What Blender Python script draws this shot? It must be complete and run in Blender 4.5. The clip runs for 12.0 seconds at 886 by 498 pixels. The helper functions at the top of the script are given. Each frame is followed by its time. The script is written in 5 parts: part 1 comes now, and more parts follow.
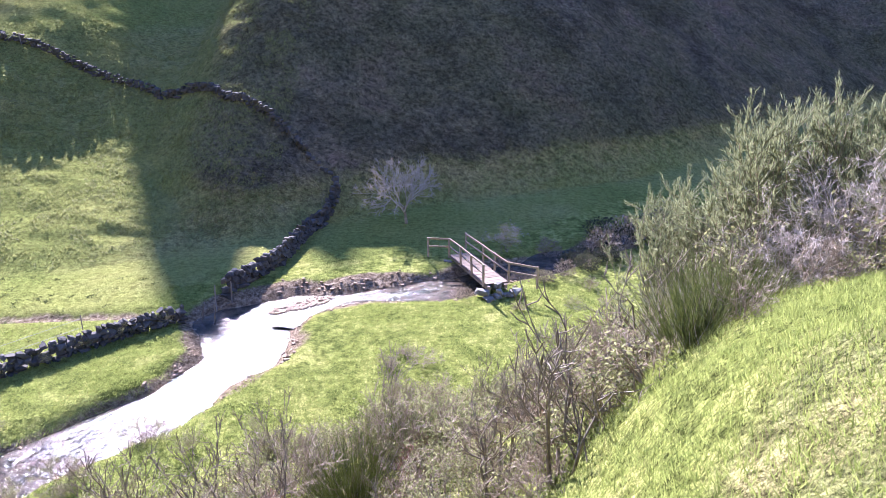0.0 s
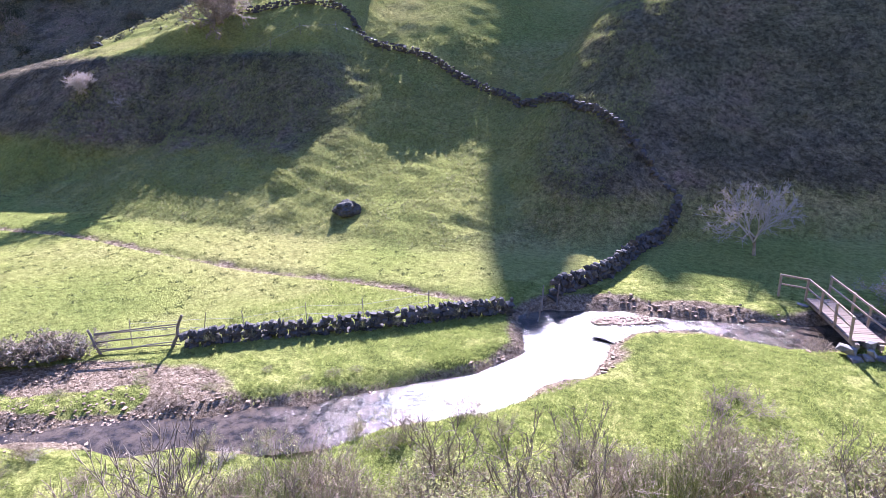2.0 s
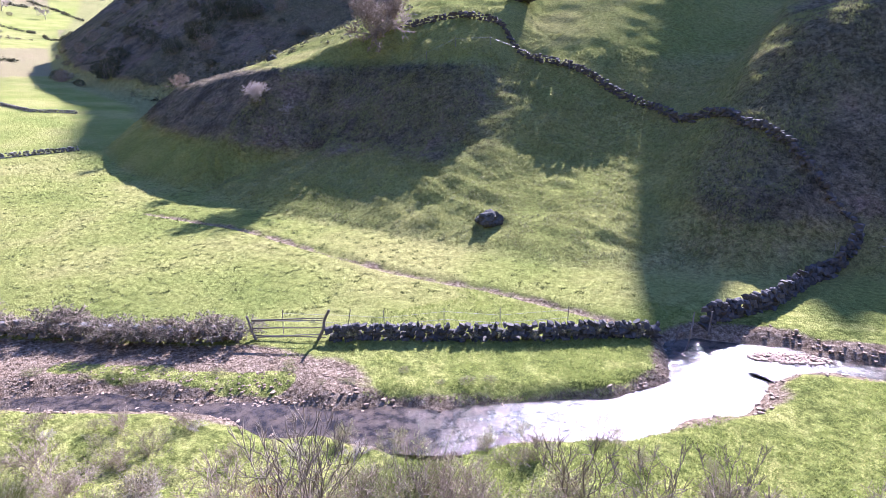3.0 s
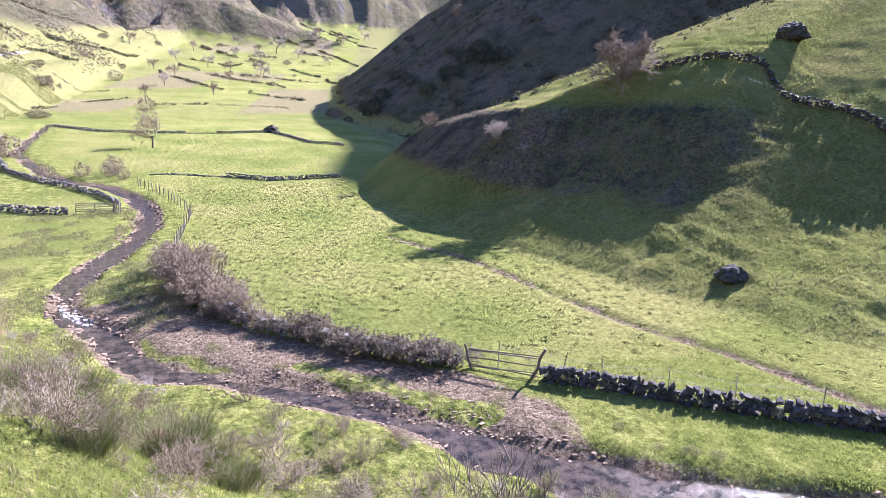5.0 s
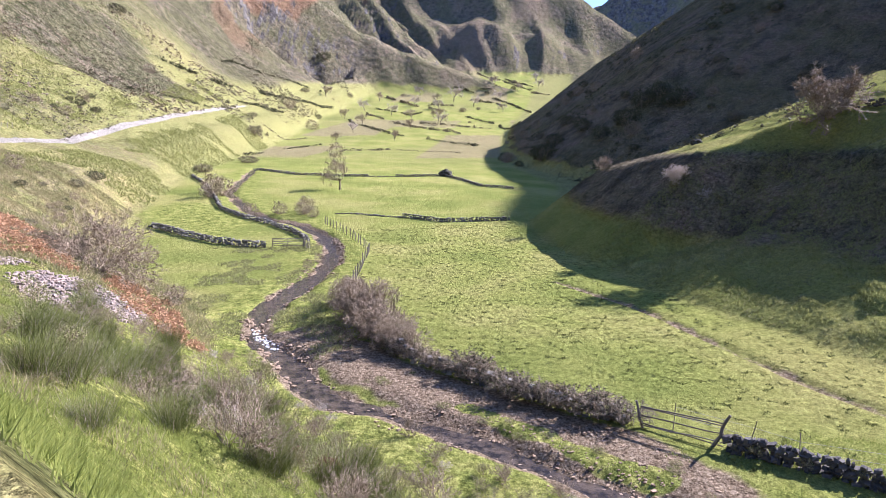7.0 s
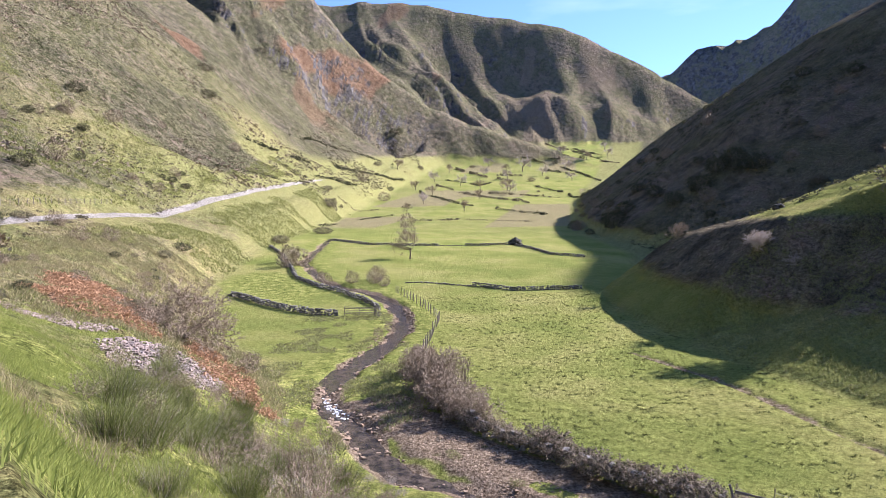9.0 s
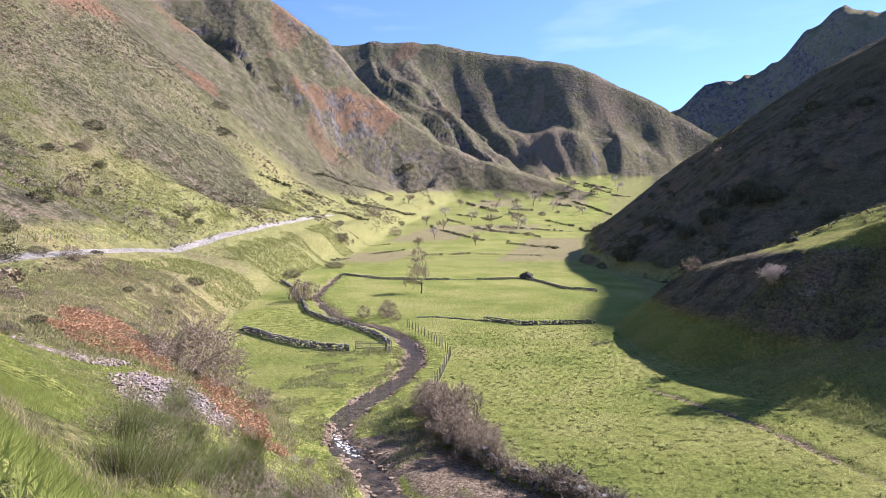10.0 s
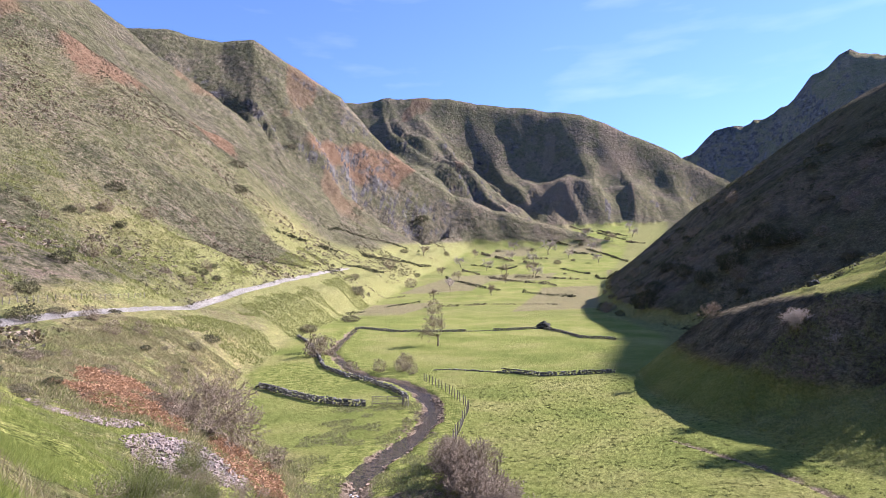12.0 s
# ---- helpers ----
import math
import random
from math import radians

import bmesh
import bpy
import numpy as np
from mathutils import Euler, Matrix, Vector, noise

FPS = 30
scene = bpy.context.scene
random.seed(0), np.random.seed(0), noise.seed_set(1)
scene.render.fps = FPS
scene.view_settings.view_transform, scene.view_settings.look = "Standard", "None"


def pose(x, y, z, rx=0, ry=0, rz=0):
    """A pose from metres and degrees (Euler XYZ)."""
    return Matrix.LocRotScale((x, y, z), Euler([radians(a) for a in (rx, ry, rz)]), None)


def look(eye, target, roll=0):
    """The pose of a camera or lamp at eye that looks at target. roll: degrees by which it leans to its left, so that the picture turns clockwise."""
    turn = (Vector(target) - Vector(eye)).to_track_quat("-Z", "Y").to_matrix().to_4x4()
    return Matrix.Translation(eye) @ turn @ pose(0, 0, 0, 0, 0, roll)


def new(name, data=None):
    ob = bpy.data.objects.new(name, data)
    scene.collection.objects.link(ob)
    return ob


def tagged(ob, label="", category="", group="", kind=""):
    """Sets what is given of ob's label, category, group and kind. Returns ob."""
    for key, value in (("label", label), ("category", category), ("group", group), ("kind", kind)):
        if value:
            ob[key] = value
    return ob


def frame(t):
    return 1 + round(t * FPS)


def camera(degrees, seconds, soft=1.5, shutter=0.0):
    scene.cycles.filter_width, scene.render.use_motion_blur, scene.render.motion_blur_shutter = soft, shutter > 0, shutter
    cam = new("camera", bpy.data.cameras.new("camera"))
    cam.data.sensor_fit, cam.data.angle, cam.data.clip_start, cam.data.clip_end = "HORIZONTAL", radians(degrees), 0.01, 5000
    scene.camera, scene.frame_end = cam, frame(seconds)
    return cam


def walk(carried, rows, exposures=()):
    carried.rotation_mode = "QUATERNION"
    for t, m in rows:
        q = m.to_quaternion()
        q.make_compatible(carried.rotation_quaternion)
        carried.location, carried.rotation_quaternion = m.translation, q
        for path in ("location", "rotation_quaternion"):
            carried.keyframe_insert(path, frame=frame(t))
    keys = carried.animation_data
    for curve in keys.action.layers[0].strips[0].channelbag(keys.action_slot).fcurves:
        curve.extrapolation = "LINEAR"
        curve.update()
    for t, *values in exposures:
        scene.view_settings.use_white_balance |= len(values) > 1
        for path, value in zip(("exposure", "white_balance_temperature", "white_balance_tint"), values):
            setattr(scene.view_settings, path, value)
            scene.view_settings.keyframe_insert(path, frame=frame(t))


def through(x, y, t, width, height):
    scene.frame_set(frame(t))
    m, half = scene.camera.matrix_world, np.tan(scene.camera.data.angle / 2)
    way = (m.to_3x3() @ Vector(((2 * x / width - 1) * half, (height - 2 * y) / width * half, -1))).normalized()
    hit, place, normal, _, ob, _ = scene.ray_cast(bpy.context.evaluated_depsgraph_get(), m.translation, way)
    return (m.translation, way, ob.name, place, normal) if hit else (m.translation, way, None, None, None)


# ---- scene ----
cam = camera(70.0, 12.0, soft=0.85)
# seconds, eye, yaw, pitch, roll
ROWS = [
    (0, -2.463, -2.862, 13.364, 0.43, -18.00, -0.39),
    (0.5, -2.766, -2.818, 13.243, 8.50, -17.59, -0.47),
    (1, -2.992, -2.779, 13.164, 16.77, -17.32, -0.45),
    (1.5, -3.210, -2.700, 13.036, 23.15, -16.94, -0.03),
    (2, -3.302, -2.623, 12.929, 29.87, -16.41, 0.03),
    (2.5, -3.485, -2.570, 12.820, 36.70, -15.85, 0.11),
    (3, -3.661, -2.544, 12.725, 42.69, -15.26, 0.45),
    (5, -4.158, -2.341, 12.512, 63.23, -11.99, 1.62),
    (5.5, -4.283, -2.376, 12.501, 67.27, -11.22, 1.51),
    (6, -4.386, -2.391, 12.460, 70.58, -10.40, 1.52),
    (6.5, -4.506, -2.375, 12.465, 74.60, -9.67, 1.45),
    (7, -4.589, -2.381, 12.441, 78.47, -8.47, 1.44),
    (9, -4.949, -2.451, 12.354, 84.86, -2.35, 0.69),
    (9.5, -4.944, -2.459, 12.339, 85.50, -0.84, 0.64),
    (10, -4.933, -2.486, 12.342, 85.90, 0.75, 0.54),
    (10.5, -4.933, -2.468, 12.359, 86.23, 2.32, 0.49),
    (11, -4.995, -2.400, 12.383, 86.59, 3.60, 0.18),
    (11.5, -5.074, -2.406, 12.412, 87.05, 4.52, -0.27),
    (12, -5.055, -2.389, 12.425, 87.28, 5.36, -0.75),
]
EXPOSURES = [(0, 2.53, 5480, 34), (3, 2.37, 5380, 39), (6, 1.97, 5680, 30), (9, 1.56, 5920, 26), (12, 1.48, 5890, 28)]
walk(cam, [(t, pose(x, y, z, 90 + pitch, 0, yaw) @ pose(0, 0, 0, 0, 0, roll)) for t, x, y, z, yaw, pitch, roll in ROWS], EXPOSURES)

# ---- sky and sun ----
SUN_LEFT, SUN_UP = 22.0, 33.0    # degrees left of +y, degrees over the horizon
world = bpy.data.worlds.new("sky")
scene.world = world
world.use_nodes = True
sky = world.node_tree.nodes.new("ShaderNodeTexSky")
sky.sky_type, sky.sun_disc = "NISHITA", False
sky.sun_elevation, sky.sun_rotation = radians(SUN_UP), radians(360 - SUN_LEFT)
sky.altitude, sky.air_density, sky.dust_density, sky.ozone_density = 2600, 0.9, 0.0, 5.0
world.node_tree.nodes["Background"].inputs["Strength"].default_value = 0.118
sky_nodes, sky_links = world.node_tree.nodes, world.node_tree.links
where, lie, wisp, veil, blend = (sky_nodes.new("ShaderNode" + k) for k in ("TexCoord", "Mapping", "TexNoise", "ValToRGB", "Mix"))
lie.inputs["Rotation"].default_value, lie.inputs["Scale"].default_value = (0.25, 0.1, 0.6), (0.7, 2.0, 9.0)
wisp.inputs["Scale"].default_value, wisp.inputs["Detail"].default_value = 1.6, 6.0
veil.color_ramp.elements[0].position, veil.color_ramp.elements[1].position = 0.56, 0.85
veil.color_ramp.elements[1].color = (0.16, 0.16, 0.16, 1)
blend.data_type = "RGBA"
blend.inputs["B"].default_value = (7.0, 7.4, 8.0, 1)
sky_links.new(where.outputs["Generated"], lie.inputs["Vector"])
sky_links.new(lie.outputs[0], wisp.inputs["Vector"])
sky_links.new(wisp.outputs["Fac"], veil.inputs["Fac"])
sky_links.new(veil.outputs["Color"], blend.inputs["Factor"])
sky_links.new(sky.outputs[0], blend.inputs["A"])
sky_links.new(blend.outputs["Result"], sky_nodes["Background"].inputs["Color"])
sun = new("sun", bpy.data.lights.new("sun", "SUN"))
sun.data.energy, sun.data.angle, sun.data.color = 4.8, radians(0.53), (1.0, 0.95, 0.86)
TO_SUN = Vector((-math.sin(radians(SUN_LEFT)) * math.cos(radians(SUN_UP)), math.cos(radians(SUN_LEFT)) * math.cos(radians(SUN_UP)), math.sin(radians(SUN_UP))))
sun.matrix_world = look(TO_SUN * 900, (0, 0, 0))

# ---- materials ----
class Nodes:
    """A material and short names for its nodes."""

    def __init__(self, name, roughness=0.8, metallic=0.0, specular=0.3):
        self.mat = bpy.data.materials.new(name)
        self.mat.use_nodes = True
        self.tree = self.mat.node_tree
        self.bsdf = self.tree.nodes["Principled BSDF"]
        self.bsdf.inputs["Roughness"].default_value = roughness
        self.bsdf.inputs["Metallic"].default_value = metallic
        self.bsdf.inputs["Specular IOR Level"].default_value = specular

    def node(self, kind, **settings):
        n = self.tree.nodes.new(kind)
        for k, v in settings.items():
            setattr(n, k, v)
        return n

    def link(self, a, b):
        self.tree.links.new(a, b)

    def place(self):
        return self.node("ShaderNodeNewGeometry").outputs["Position"]

    def noise(self, scale, detail=4.0, rough=0.55, where=None, squash=None):
        n = self.node("ShaderNodeTexNoise")
        n.inputs["Scale"].default_value, n.inputs["Detail"].default_value, n.inputs["Roughness"].default_value = scale, detail, rough
        where = where or self.place()
        if squash:
            m = self.node("ShaderNodeMapping")
            m.inputs["Scale"].default_value = squash
            self.link(where, m.inputs["Vector"])
            where = m.outputs[0]
        self.link(where, n.inputs["Vector"])
        return n.outputs["Fac"]

    def ramp(self, fac, *stops):
        r = self.node("ShaderNodeValToRGB")
        el = r.color_ramp.elements
        while len(el) < len(stops):
            el.new(0.5)
        for e, (p, c) in zip(el, stops):
            e.position = p
            e.color = (c, c, c, 1) if isinstance(c, (int, float)) else (*c, 1)
        self.link(fac, r.inputs["Fac"])
        return r.outputs["Color"]

    def mix(self, fac, a, b, mode="MIX"):
        m = self.node("ShaderNodeMix", data_type="RGBA", blend_type=mode)
        for value, socket in ((fac, m.inputs["Factor"]), (a, m.inputs["A"]), (b, m.inputs["B"])):
            if hasattr(value, "is_linked"):
                self.link(value, socket)
            elif isinstance(value, (int, float)):
                socket.default_value = value
            else:
                socket.default_value = (*value, 1)
        return m.outputs["Result"]

    def maths(self, op, a, b=0.0):
        m = self.node("ShaderNodeMath", operation=op)
        for value, socket in ((a, m.inputs[0]), (b, m.inputs[1])):
            if hasattr(value, "is_linked"):
                self.link(value, socket)
            else:
                socket.default_value = value
        return m.outputs[0]

    def colour(self, c):
        if hasattr(c, "is_linked"):
            self.link(c, self.bsdf.inputs["Base Color"])
        else:
            self.bsdf.inputs["Base Color"].default_value = (*c, 1)
        return self

    def bump(self, height, strength=0.5, distance=0.05):
        n = self.node("ShaderNodeBump")
        n.inputs["Strength"].default_value, n.inputs["Distance"].default_value = strength, distance
        self.link(height, n.inputs["Height"])
        self.link(n.outputs["Normal"], self.bsdf.inputs["Normal"])
        return self

    def random(self):
        return self.node("ShaderNodeObjectInfo").outputs["Random"]

    def island(self):
        return self.node("ShaderNodeNewGeometry").outputs["Random Per Island"]


def ground_material():
    n = Nodes("grassland", 0.95, 0, 0.0)
    at = lambda name: n.node("ShaderNodeAttribute", attribute_name=name)
    one, two = at("cover_a"), at("cover_b")
    sep1, sep2 = n.node("ShaderNodeSeparateColor"), n.node("ShaderNodeSeparateColor")
    n.link(one.outputs["Color"], sep1.inputs[0])
    n.link(two.outputs["Color"], sep2.inputs[0])
    bracken, soil, heath = sep1.outputs
    track, scree, meadow = sep2.outputs
    fresh = n.node("ShaderNodeSeparateColor")
    n.link(at("cover_c").outputs["Color"], fresh.inputs[0])
    fine, mid, wide = n.noise(9, 6, 0.7), n.noise(1.1, 5, 0.6), n.noise(0.07, 4, 0.6)
    blade = n.noise(38, 3, 0.6)
    grass = n.ramp(mid, (0.36, (0.130, 0.148, 0.058)), (0.5, (0.220, 0.230, 0.086)), (0.64, (0.340, 0.312, 0.132)))
    lawn = n.ramp(wide, (0.36, (0.190, 0.235, 0.058)), (0.5, (0.255, 0.285, 0.078)), (0.64, (0.330, 0.325, 0.110)))
    colour = n.mix(meadow, grass, lawn)
    colour = n.mix(n.ramp(fine, (0.35, 0.0), (0.7, 0.55)), colour, n.mix(0.5, colour, (0.34, 0.29, 0.10)))
    straw = n.ramp(n.noise(0.035, 6, 0.65), (0.44, 0.0), (0.58, 0.6))
    straw = n.maths("MULTIPLY", n.maths("MULTIPLY", straw, n.ramp(n.noise(0.45, 5, 0.7), (0.40, 0.25), (0.55, 1.0))), n.maths("MULTIPLY", fresh.outputs[2], n.maths("SUBTRACT", 1.0, meadow)))
    colour = n.mix(straw, colour, n.ramp(n.noise(0.9, 5, 0.7), (0.38, (0.24, 0.190, 0.090)), (0.62, (0.44, 0.35, 0.18))))
    lush = n.ramp(n.noise(0.8, 6, 0.7), (0.36, (0.130, 0.160, 0.040)), (0.5, (0.250, 0.280, 0.072)), (0.64, (0.400, 0.395, 0.125)))
    colour = n.mix(n.ramp(n.maths("ADD", fresh.outputs[0], n.maths("MULTIPLY", n.maths("SUBTRACT", n.noise(0.7, 6, 0.7), 0.5), 1.1)), (0.30, 0.0), (0.62, 0.95)), colour, lush)
    scrub = n.ramp(n.noise(0.16, 6, 0.7), (0.37, (0.125, 0.110, 0.082)), (0.46, (0.195, 0.168, 0.120)), (0.54, (0.270, 0.230, 0.150)), (0.63, (0.285, 0.215, 0.165)))
    scrub = n.mix(n.ramp(n.noise(0.011, 7, 0.68), (0.42, 0.0), (0.5, 0.55), (0.6, 0.0)), scrub, n.ramp(n.noise(0.03, 5, 0.7), (0.4, (0.105, 0.120, 0.050)), (0.6, (0.215, 0.215, 0.095))))
    scrub = n.mix(n.ramp(n.noise(1.3, 5, 0.75), (0.44, 0.0), (0.56, 0.8)), scrub, n.mix(0.5, scrub, (0.045, 0.050, 0.030)))
    bushy = n.maths("MULTIPLY", n.ramp(n.noise(0.42, 5, 0.7), (0.50, 0.0), (0.56, 0.85)), fresh.outputs[1])
    scrub = n.mix(bushy, scrub, n.ramp(n.noise(2.2, 4, 0.7), (0.35, (0.028, 0.034, 0.016)), (0.65, (0.105, 0.112, 0.052))))
    patch = lambda m, lo=0.30, hi=0.62: n.ramp(n.maths("ADD", m, n.maths("MULTIPLY", n.maths("SUBTRACT", n.noise(1.7, 6, 0.7), 0.5), 0.8)), (lo, 0.0), (hi, 1.0))
    # on the spur the heath mask also carries a painted brown shade tone
    colour = n.mix(patch(heath), colour, scrub)
    rust = n.ramp(n.noise(2.6, 6, 0.75), (0.38, (0.090, 0.056, 0.036)), (0.5, (0.235, 0.140, 0.085)), (0.62, (0.36, 0.27, 0.17)))
    colour = n.mix(patch(bracken), colour, rust)
    earth = n.ramp(n.noise(5, 7, 0.75), (0.38, (0.118, 0.085, 0.056)), (0.5, (0.270, 0.205, 0.138)), (0.62, (0.44, 0.355, 0.255)))
    colour = n.mix(patch(soil), colour, earth)
    rubble = n.ramp(n.noise(6, 5, 0.8), (0.3, (0.10, 0.085, 0.075)), (0.55, (0.30, 0.26, 0.235)), (0.7, (0.46, 0.42, 0.39)))
    colour = n.mix(patch(scree), colour, rubble)
    sheer = n.node("ShaderNodeSeparateXYZ")
    n.link(n.node("ShaderNodeNewGeometry").outputs["True Normal"], sheer.inputs[0])
    crag = n.ramp(n.maths("ADD", sheer.outputs[2], n.maths("MULTIPLY", n.maths("SUBTRACT", n.noise(0.05, 6, 0.7), 0.5), 0.5)), (0.44, 1.0), (0.53, 0.0))
    crag = n.maths("MULTIPLY", crag, n.ramp(heath, (0.3, 0.0), (0.6, 1.0)))
    cliff = n.ramp(n.noise(0.09, 8, 0.75), (0.38, (0.050, 0.048, 0.046)), (0.5, (0.120, 0.112, 0.105)), (0.62, (0.23, 0.215, 0.195)))
    colour = n.mix(crag, colour, cliff)
    gravel = n.ramp(n.noise(14, 5, 0.8), (0.3, (0.25, 0.225, 0.19)), (0.7, (0.47, 0.44, 0.385)))
    colour = n.mix(n.ramp(n.maths("ADD", track, n.maths("MULTIPLY", n.maths("SUBTRACT", mid, 0.5), 0.5)), (0.4, 0.0), (0.55, 1.0)), colour, gravel)
    speck = n.ramp(n.noise(16, 4, 0.75), (0.39, 0.42), (0.5, 1.0), (0.61, 1.5))
    clump = n.ramp(n.noise(3.2, 5, 0.75), (0.38, 0.50), (0.5, 1.05), (0.60, 1.35))
    grain = n.mix(n.maths("MULTIPLY", meadow, 0.42), n.mix(1.0, speck, clump, "MULTIPLY"), (1.0, 1.0, 1.0))
    colour = n.mix(1.0, colour, grain, "MULTIPLY")
    n.colour(colour)
    crease = n.maths("MULTIPLY", n.maths("MULTIPLY", n.noise(0.13, 8, 0.72), heath), 26.0)
    n.bump(n.maths("ADD", n.maths("ADD", crease, n.maths("MULTIPLY", mid, 2.0)), n.maths("ADD", fine, n.maths("MULTIPLY", blade, 0.4))), 1.0, 0.30)
    return n.mat


def water_material():
    n = Nodes("stream_water", 0.12, 0, 0.3)
    n.bsdf.inputs["IOR"].default_value = 1.33
    n.colour(n.ramp(n.noise(1.6, 5, 0.7), (0.40, (0.020, 0.016, 0.011)), (0.60, (0.085, 0.064, 0.043))))
    n.bump(n.maths("ADD", n.noise(5.5, 3, 0.6), n.maths("MULTIPLY", n.noise(17, 3, 0.6), 0.35)), 1.0, 0.042)
    return n.mat


GROUND, WATER = ground_material(), water_material()


def plain(name, dark, light, scale=8.0, roughness=0.85, bump=0.4, deep=0.01, squash=None, by="place", specular=0.25):
    """A material that runs from a dark to a light colour by noise."""
    n = Nodes(name, roughness, 0, specular)
    where = n.node("ShaderNodeTexCoord").outputs["Object"]
    fac = n.noise(scale, 5, 0.65, where, squash)
    c = n.ramp(fac, (0.3, dark), (0.7, light))
    vary = n.random() if by == "object" else n.island() if by == "island" else None
    if vary is not None:
        c = n.mix(0.55, c, n.ramp(vary, (0.0, dark), (1.0, light)))
    n.colour(c)
    n.bump(n.noise(scale * 3, 4, 0.7, where), bump, deep)
    return n.mat


def leafy(name, dark, light, scale=4.0, through=0.45, roughness=0.7):
    """Leaves and blades that let the sun shine through."""
    n = Nodes(name, roughness, 0, 0.05)
    where = n.node("ShaderNodeTexCoord").outputs["Object"]
    c = n.mix(0.6, n.ramp(n.noise(scale, 4, 0.6, where), (0.3, dark), (0.7, light)), n.ramp(n.island(), (0.0, dark), (1.0, light)))
    n.colour(c)
    shine, blend = n.node("ShaderNodeBsdfTranslucent"), n.node("ShaderNodeMixShader")
    n.link(c, shine.inputs["Color"])
    blend.inputs["Fac"].default_value = through
    n.link(n.bsdf.outputs[0], blend.inputs[1])
    n.link(shine.outputs[0], blend.inputs[2])
    n.link(blend.outputs[0], n.tree.nodes["Material Output"].inputs["Surface"])
    return n.mat


# ---- the lie of the land ----
def polyline(x, y, pts):
    """Distance to a polyline, side (+1: to the left of its way) and length along it of the nearest point."""
    best = np.full(np.shape(x), 1e9)
    side, along = np.ones(np.shape(x)), np.zeros(np.shape(x))
    run = 0.0
    for (ax, ay), (bx, by) in zip(pts[:-1], pts[1:]):
        dx, dy = bx - ax, by - ay
        n = math.hypot(dx, dy)
        u = np.clip(((x - ax) * dx + (y - ay) * dy) / n ** 2, 0, 1)
        d = np.hypot(x - ax - u * dx, y - ay - u * dy)
        s = np.sign(dx * (y - ay) - dy * (x - ax) + 1e-9)
        near = d < best
        best = np.where(near, d, best)
        side = np.where(near, s, side)
        along = np.where(near, run + u * n, along)
        run += n
    return best, side, along


def lattice(i, j, seed):
    h = (i.astype(np.int64) * 374761393 + j.astype(np.int64) * 668265263 + seed * 974711) & 0x7FFFFFFF
    h = ((h ^ (h >> 13)) * 1274126177) & 0x7FFFFFFF
    return ((h ^ (h >> 16)) & 0xFFFF) / 65535.0


def value_noise(x, y, size, seed=0):
    """Smooth noise from 0 to 1 with lumps of that size."""
    x, y = np.asarray(x, float) / size, np.asarray(y, float) / size
    i, j = np.floor(x), np.floor(y)
    u, v = x - i, y - j
    u, v = u * u * (3 - 2 * u), v * v * (3 - 2 * v)
    a, b = lattice(i, j, seed), lattice(i + 1, j, seed)
    c, d = lattice(i, j + 1, seed), lattice(i + 1, j + 1, seed)
    return (a * (1 - u) + b * u) * (1 - v) + (c * (1 - u) + d * u) * v


def fractal(x, y, size, seed=0, octaves=4):
    total, amp, out = 0.0, 1.0, 0.0
    for k in range(octaves):
        out = out + amp * value_noise(x + 31.7 * k, y - 17.3 * k, size / 2 ** k, seed + k)
        total += amp
        amp *= 0.5
    return out / total


def smooth(a, b, v):
    u = np.clip((v - a) / (b - a), 0, 1)
    return u * u * (3 - 2 * u)


def soft_max(a, b, k):
    h = np.clip(0.5 + 0.5 * (a - b) / k, 0, 1)
    return b * (1 - h) + a * h + k * h * (1 - h)


def soft_min(a, b, k):
    return -soft_max(-a, -b, k)


EYE_X, EYE_Y, EYE_Z = -5.05, -2.4, 12.4
# foot of the slope on which the camera walks, uphill to the right of its way
NEAR_FOOT = [(90, 6), (25, 15), (13, 19.5), (8, 20.5), (5, 19.8), (2, 18), (-5, 16.8), (-10, 13.3), (-16, 8.6), (-24, 3), (-31, -1.5), (-38, -4.6),
             (-47, -7.3), (-58, -10.2), (-70, -15.5), (-82, -22), (-96, -28), (-112, -31.5), (-130, -33.5), (-150, -34.2), (-172, -34), (-200, -32.5), (-330, -19), (-530, 8), (-750, 75), (-1100, 220), (-2500, 800)]
# foot of the hill across the valley, uphill to the left of its way when going to +x
FAR_FOOT = [(-2500, 960), (-1100, 400), (-750, 255), (-420, 120), (-250, 71), (-170, 62), (-118, 44), (-106, 33), (-91, 29.5), (-72, 28), (-56, 27), (-44, 28),
            (-32, 29.2), (-23, 30.5), (-18.5, 33), (-14.6, 35), (-10, 38.5), (-4, 42), (4, 44.5), (14, 49), (60, 84)]
HIGH_FOOT = [(-2500, 980), (-1100, 415), (-750, 265), (-420, 122), (-300, 84), (-250, 73), (-200, 73), (-150, 86), (-100, 96), (0, 98), (60, 120)]
DITCH = [(-62, 20.5), (-50.3, 23.0), (-40, 23.0), (-31.5, 23.3), (-23.8, 24.6), (-16.9, 24.8)]
